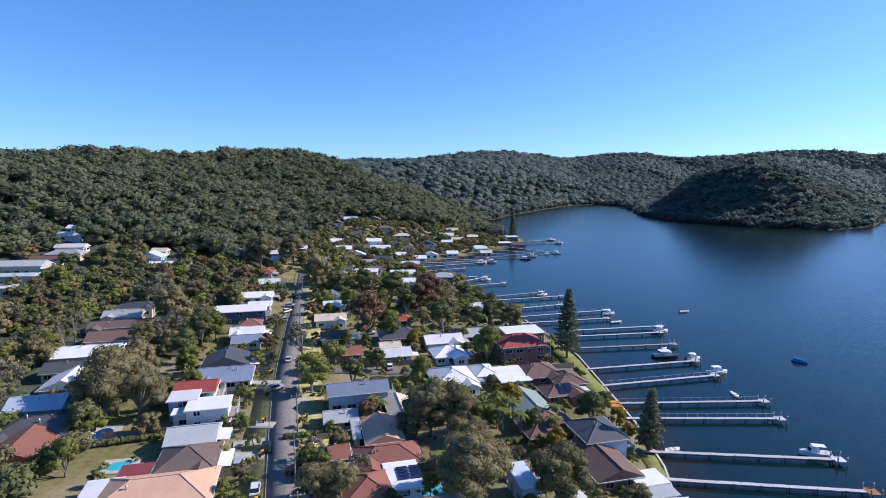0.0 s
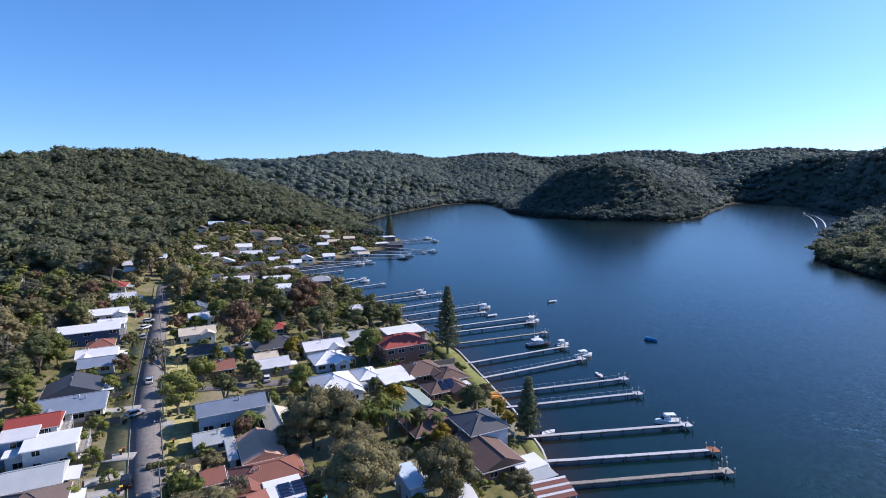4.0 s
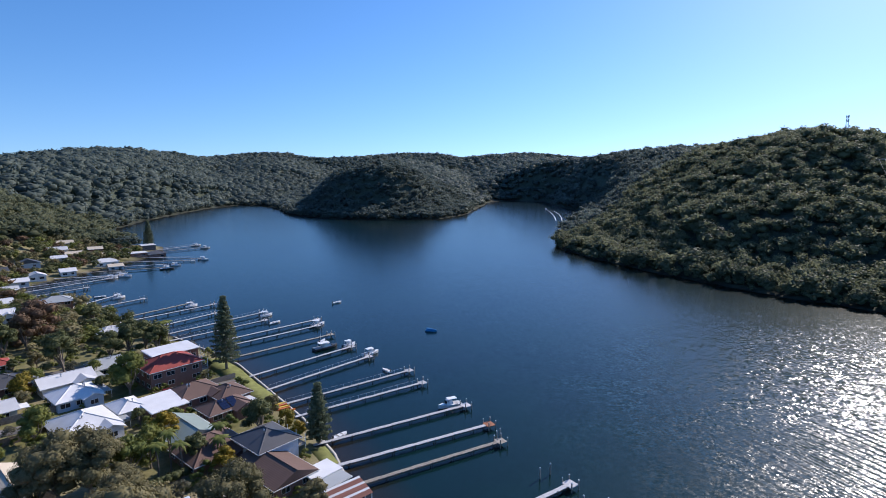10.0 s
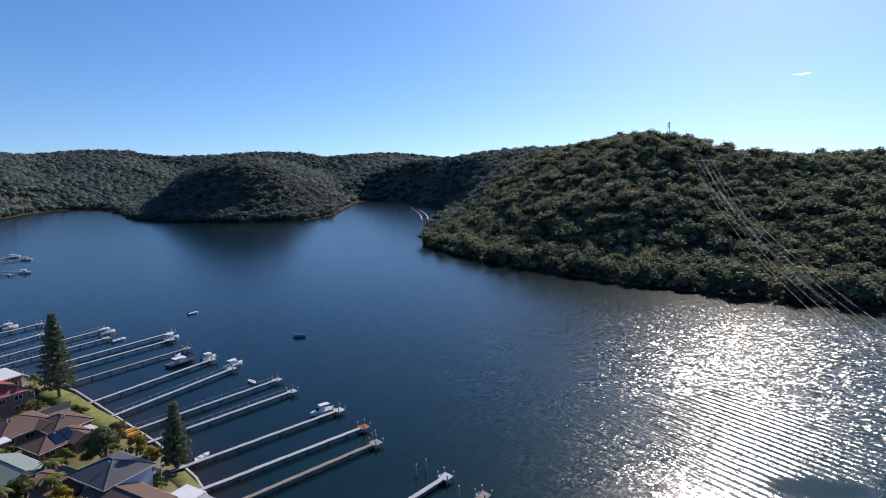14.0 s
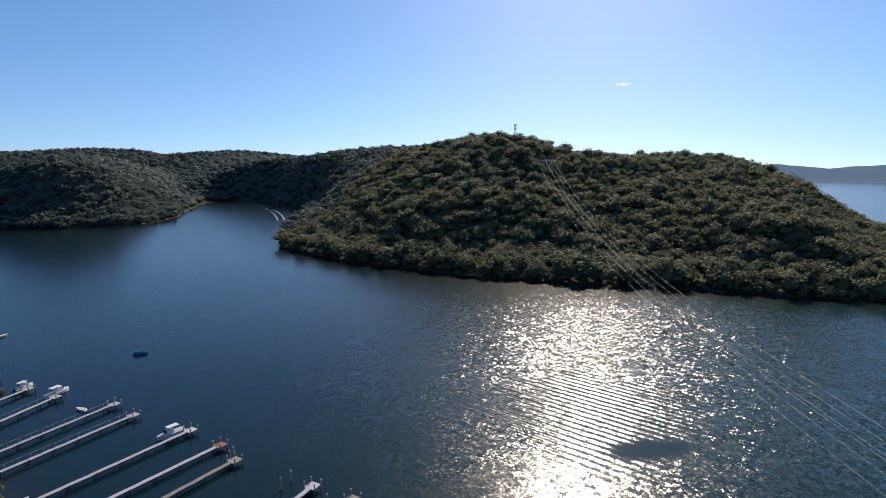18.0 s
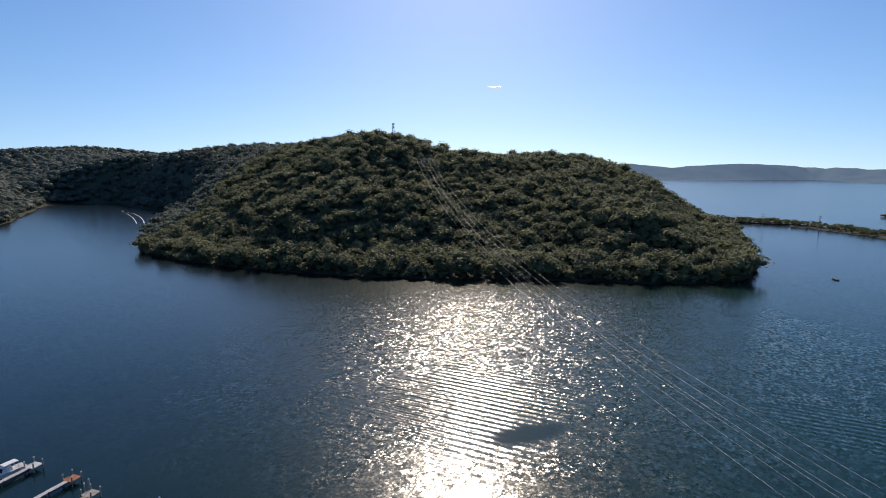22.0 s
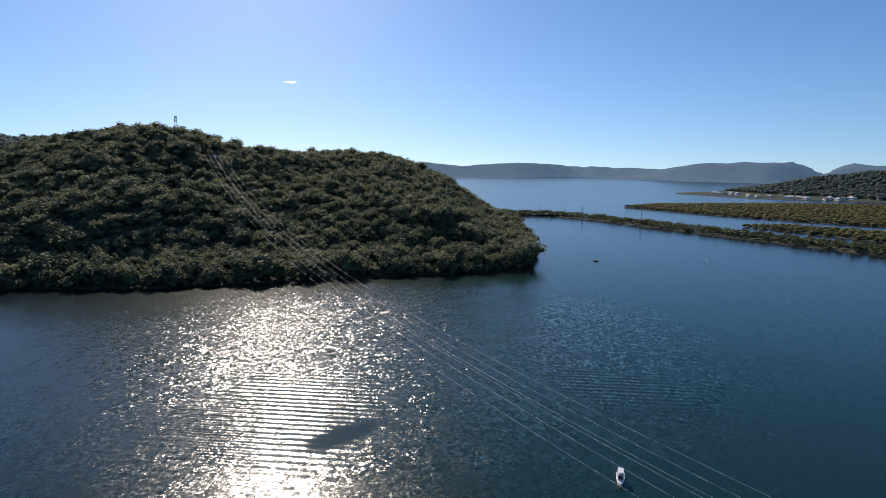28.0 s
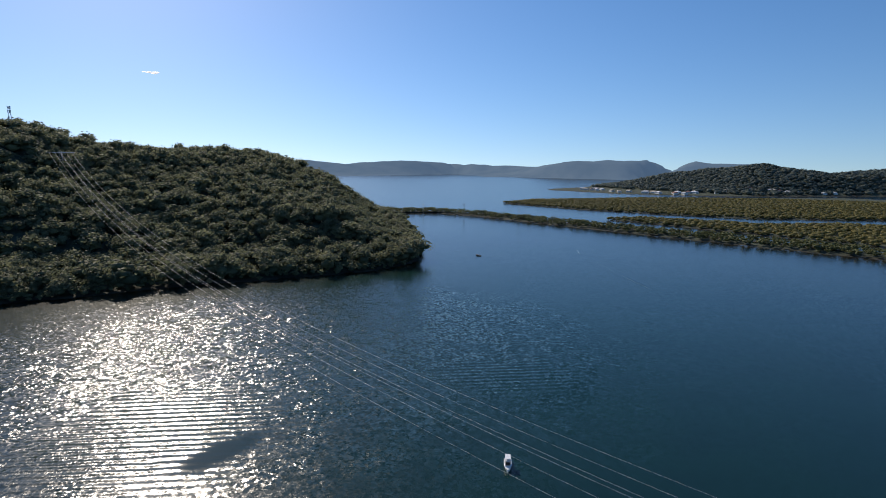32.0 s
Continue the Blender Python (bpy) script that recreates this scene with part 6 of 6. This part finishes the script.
def pool(x, y, w, d, rot, mat, label):
    z = height(x, y)
    ob = thing("swimming_pool", x, y, z, rot, label, "pool", "garden pools")
    bm = bmesh.new()
    ring_box(bm, -w / 2 - 1.2, -d / 2 - 1.2, -1.0, w / 2 + 1.2, d / 2 + 1.2, 0.18)
    part("coping", bm, M["concrete"], ob, "pale paved pool surround")
    bm = bmesh.new()
    tube(bm, (0, 0, 0.0), (0, 0, 0.20), 1, 1, 20)
    for v in bm.verts:
        v.co.x *= w / 2
        v.co.y *= d / 2
    part("pool_water", bm, mat, ob, "still pool water")


pool(-0.8, 93.1, 7.5, 3.6, 5, M["pool"], "turquoise oval garden pool with paved surround")
pool(-73.0, 110.5, 4, 7, 20, M["pool_deep"], "deep blue garden pool with pale surround")
pool(-62.6, 98.7, 4.5, 3.2, 10, M["pool"], "small turquoise garden pool with paving")


def fence(ax, ay, bx, by, high=1.7):
    L = math.hypot(bx - ax, by - ay)
    n = max(2, int(L / 2.4))
    ob = thing("fence", ax, ay, 0, math.degrees(math.atan2(by - ay, bx - ax)), "grey timber paling garden fence", "fence", "garden fences")
    for i in range(n):
        s0, s1 = i / n, (i + 1) / n
        z0 = height(ax + (bx - ax) * s0, ay + (by - ay) * s0)
        z1 = height(ax + (bx - ax) * s1, ay + (by - ay) * s1)
        bm = bmesh.new()
        v = ring_box(bm, L * s0, -0.03, -0.3, L * s1 - 0.02, 0.03, high)
        for q in v:
            q.co.z += z0 if q.co.x < L * (s0 + s1) / 2 else z1
        part("fence_panel", bm, M["fence"], ob)


for row in ((-27, 113, -3, 114), (-24, 131, 0, 131.5), (4, 132, 24, 133), (-27, 95.5, -2, 96), (-20, 149.5, 40, 153), (-72, 112, -42, 113), (-68, 131, -46, 131.5), (-70, 124, -62, 140), (-74, 146, -50, 147), (8, 110, 18, 110), (-28, 158.5, 6, 158),
            (-70, 160, -52, 161), (2, 98, 16, 100), (-44, 96, -36, 97)):
    ax, ay, bx, by = row
    fence(ax, ay - 0.11 * (bx - ax), bx, by + 0.11 * (bx - ax))

# ---- headland: mast, cables ----
def lattice(ob, h, wide, arms=()):
    for sx, sy in ((-1, -1), (1, -1), (1, 1), (-1, 1)):
        bm = bmesh.new()
        tube(bm, (sx * wide, sy * wide, -2), (sx * wide * 0.4, sy * wide * 0.4, h), 0.12, 0.09, 5)
        part("leg", bm, M["steel"], ob)
    for i in range(7):
        z0, z1 = h * i / 7, h * (i + 1) / 7
        w0, w1 = wide * (1 - 0.6 * i / 7), wide * (1 - 0.6 * (i + 1) / 7)
        for (ax, ay), (bx, by) in (((-1, -1), (1, -1)), ((1, -1), (1, 1)), ((1, 1), (-1, 1)), ((-1, 1), (-1, -1))):
            bm = bmesh.new()
            tube(bm, (ax * w0, ay * w0, z0), (bx * w1, by * w1, z1), 0.07, 0.07, 4)
            part("brace", bm, M["steel"], ob)
    for z, w in arms:
        bm = bmesh.new()
        ring_box(bm, -w, -0.15, z - 0.15, w, 0.15, z + 0.15)
        part("crossarm", bm, M["steel"], ob)


mast = thing("radio_mast", 512.0, 171.0, height(512.0, 171.0), 10, "steel lattice radio mast on the wooded summit", "mast")
lattice(mast, 20, 1.4)
for i, z in enumerate((16.5, 19.5)):
    for a in range(3):
        bm = bmesh.new()
        v = ring_box(bm, 0.8, -0.3, z - 1.0, 1.1, 0.3, z + 1.0)
        bmesh.ops.rotate(bm, verts=v, cent=(0, 0, 0), matrix=Matrix.Rotation(a * 2.094, 3, "Z"))
        part("antenna", bm, M["trim"], mast)
# Wires span the bay from the headland to a tower on the village side.
HIGH = Vector((455.6, 132.2))
ALONG = (Vector((55.3, -27.6)) - HIGH).normalized()
ASIDE = Vector((ALONG.y, -ALONG.x))


def span_point(s, off, lift):
    p = HIGH + ALONG * s + ASIDE * off
    return Vector((p.x, p.y, 3.41e-4 * s * s - 0.25633 * s + 69.2 + lift))


for off, lift in ((0, 0), (-3.2, 0.2), (-6.2, 0), (-6.6, 0.4), (-9.6, 0.2), (-13.0, 0.0)):
    bm = bmesh.new()
    rope(bm, [span_point(560 * i / 48, off, lift) for i in range(49)], [0.05 - 0.037 * min(1, i / 34) for i in range(49)])
    tagged(new("power_cable", meshed("power_cable", bm, M["cable"])), "bright metal power cable strung across the bay", "cable", "cables across the bay")
for s, high_arm in ((0, 68.5), (560, None)):
    q = HIGH + ALONG * s + ASIDE * -6.5
    g = height(q.x, q.y)
    top = span_point(s, 0, 0).z
    ob = thing("cable_tower", q.x, q.y, g, math.degrees(math.atan2(ASIDE.y, ASIDE.x)), "galvanised steel tower carrying the bay cables", "tower", "cable towers")
    lattice(ob, top - g + 1.0, 1.6, ((top - g - 0.1, 8.2),))
for px, py in ((640, -196), (606, -236), (560, -285)):
    ob = thing("transmission_pole", px, py, height(px, py), 40, "tall twin-armed pole on the causeway", "pole", "causeway poles")
    bm = bmesh.new()
    tube(bm, (0, 0, -1), (0, 0, 19), 0.3, 0.2, 6)
    part("mast", bm, M["timber"], ob)
    for z in (15.5, 17.5):
        bm = bmesh.new()
        ring_box(bm, -2.2, -0.12, z, 2.2, 0.12, z + 0.25)
        part("crossarm", bm, M["timber"], ob)

# ---- causeway line, far houses, wake, cloud ----
strip("causeway_bank", [(700, -160), (672, -236), (612, -276), (520, -300), (454, -322), (376, -350), (312, -372), (262, -390)], 7, 0.5, M["rock"], "stony railway bank on the causeway", "embankment", step=12)
far_rng = random.Random(3)
for k in range(34):
    if k < 8:
        hx, hy = 1090 - 22 * k + far_rng.uniform(-8, 8), -795 - 10 * k + far_rng.uniform(-20, 10)
    elif k < 26:
        q = (k - 8) / 18
        hx, hy = 1000 - 200 * q + far_rng.uniform(-12, 12), -830 - 330 * q + far_rng.uniform(-25, 5)
    else:
        hx, hy = 1180 + far_rng.uniform(-30, 30), -810 + far_rng.uniform(-25, 15)
    if height(hx, hy) > 0.6:
        house(hx, hy, far_rng.uniform(-40, 40), far_rng.uniform(9, 15), 8, 3.6, far_rng.choice(("gx", "hip")), far_rng.choice(("white", "white", "lightgrey", "terracotta", "cream")), "white", 1)


def wake(points, width, look_of="foam", words="curved white foam wake behind a speedboat"):
    v, f = [], []
    for i, (x, y) in enumerate(points):
        w = width * (0.4 + 0.6 * i / len(points)) * (1 if i else 0.2)
        v += [(x - w, y + w * 0.3, 0.03), (x + w, y - w * 0.3, 0.03)]
    for i in range(len(points) - 1):
        f.append((2 * i, 2 * i + 1, 2 * i + 3, 2 * i + 2))
    tagged(new("wake", array_mesh("wake", np.array(v), np.array(f), M[look_of])), words, "wake", "wake trails", kind="stuff")


wake([(651, 618), (623, 584), (582, 539), (542, 499), (517, 475)], 0.8)
wake([(659, 621), (638, 589), (597, 542), (555, 500), (524, 471)], 0.9)
wake([(349, -223), (325, -211), (295, -202), (270, -195), (244, -187), (219, -181)], 1.3, "faint_foam", "faint old foam trail curving over the bay")
boat(662, 630, 60, 7.0, "runabout", "white speedboat turning across the inlet")
cu, cv = np.meshgrid(np.linspace(0, 1, 9), np.radians(np.arange(0, 360, 12)), indexing="ij")
edge = 1 + 0.28 * np.sin(3 * cv + 1) + 0.18 * np.sin(7 * cv) + 0.1 * np.sin(13 * cv + 2)
v = np.stack([2 * np.sin(2 * cv + 2 * cu), 46 * cu * np.cos(cv) * edge, 7 * cu * np.sin(cv) * edge], -1).reshape(-1, 3)
ca, cb = np.meshgrid(np.arange(8), np.arange(30), indexing="ij")
f = np.stack([ca * 30 + cb, ca * 30 + (cb + 1) % 30, (ca + 1) * 30 + (cb + 1) % 30, (ca + 1) * 30 + cb], -1).reshape(-1, 4)
far = Vector((math.sin(radians(82.2)), math.cos(radians(82.2)), 0)) * 4300
cloud = new("cloud", array_mesh("cloud", v, f, M["cloud"], True))
cloud.matrix_world = Matrix.Translation((far.x, far.y, 60 + 4300 * math.tan(radians(8.3)))) @ pose(0, 0, 0, 0, 0, 8)
tagged(cloud, "small thin white cloud in clear sky", "cloud", kind="structure")
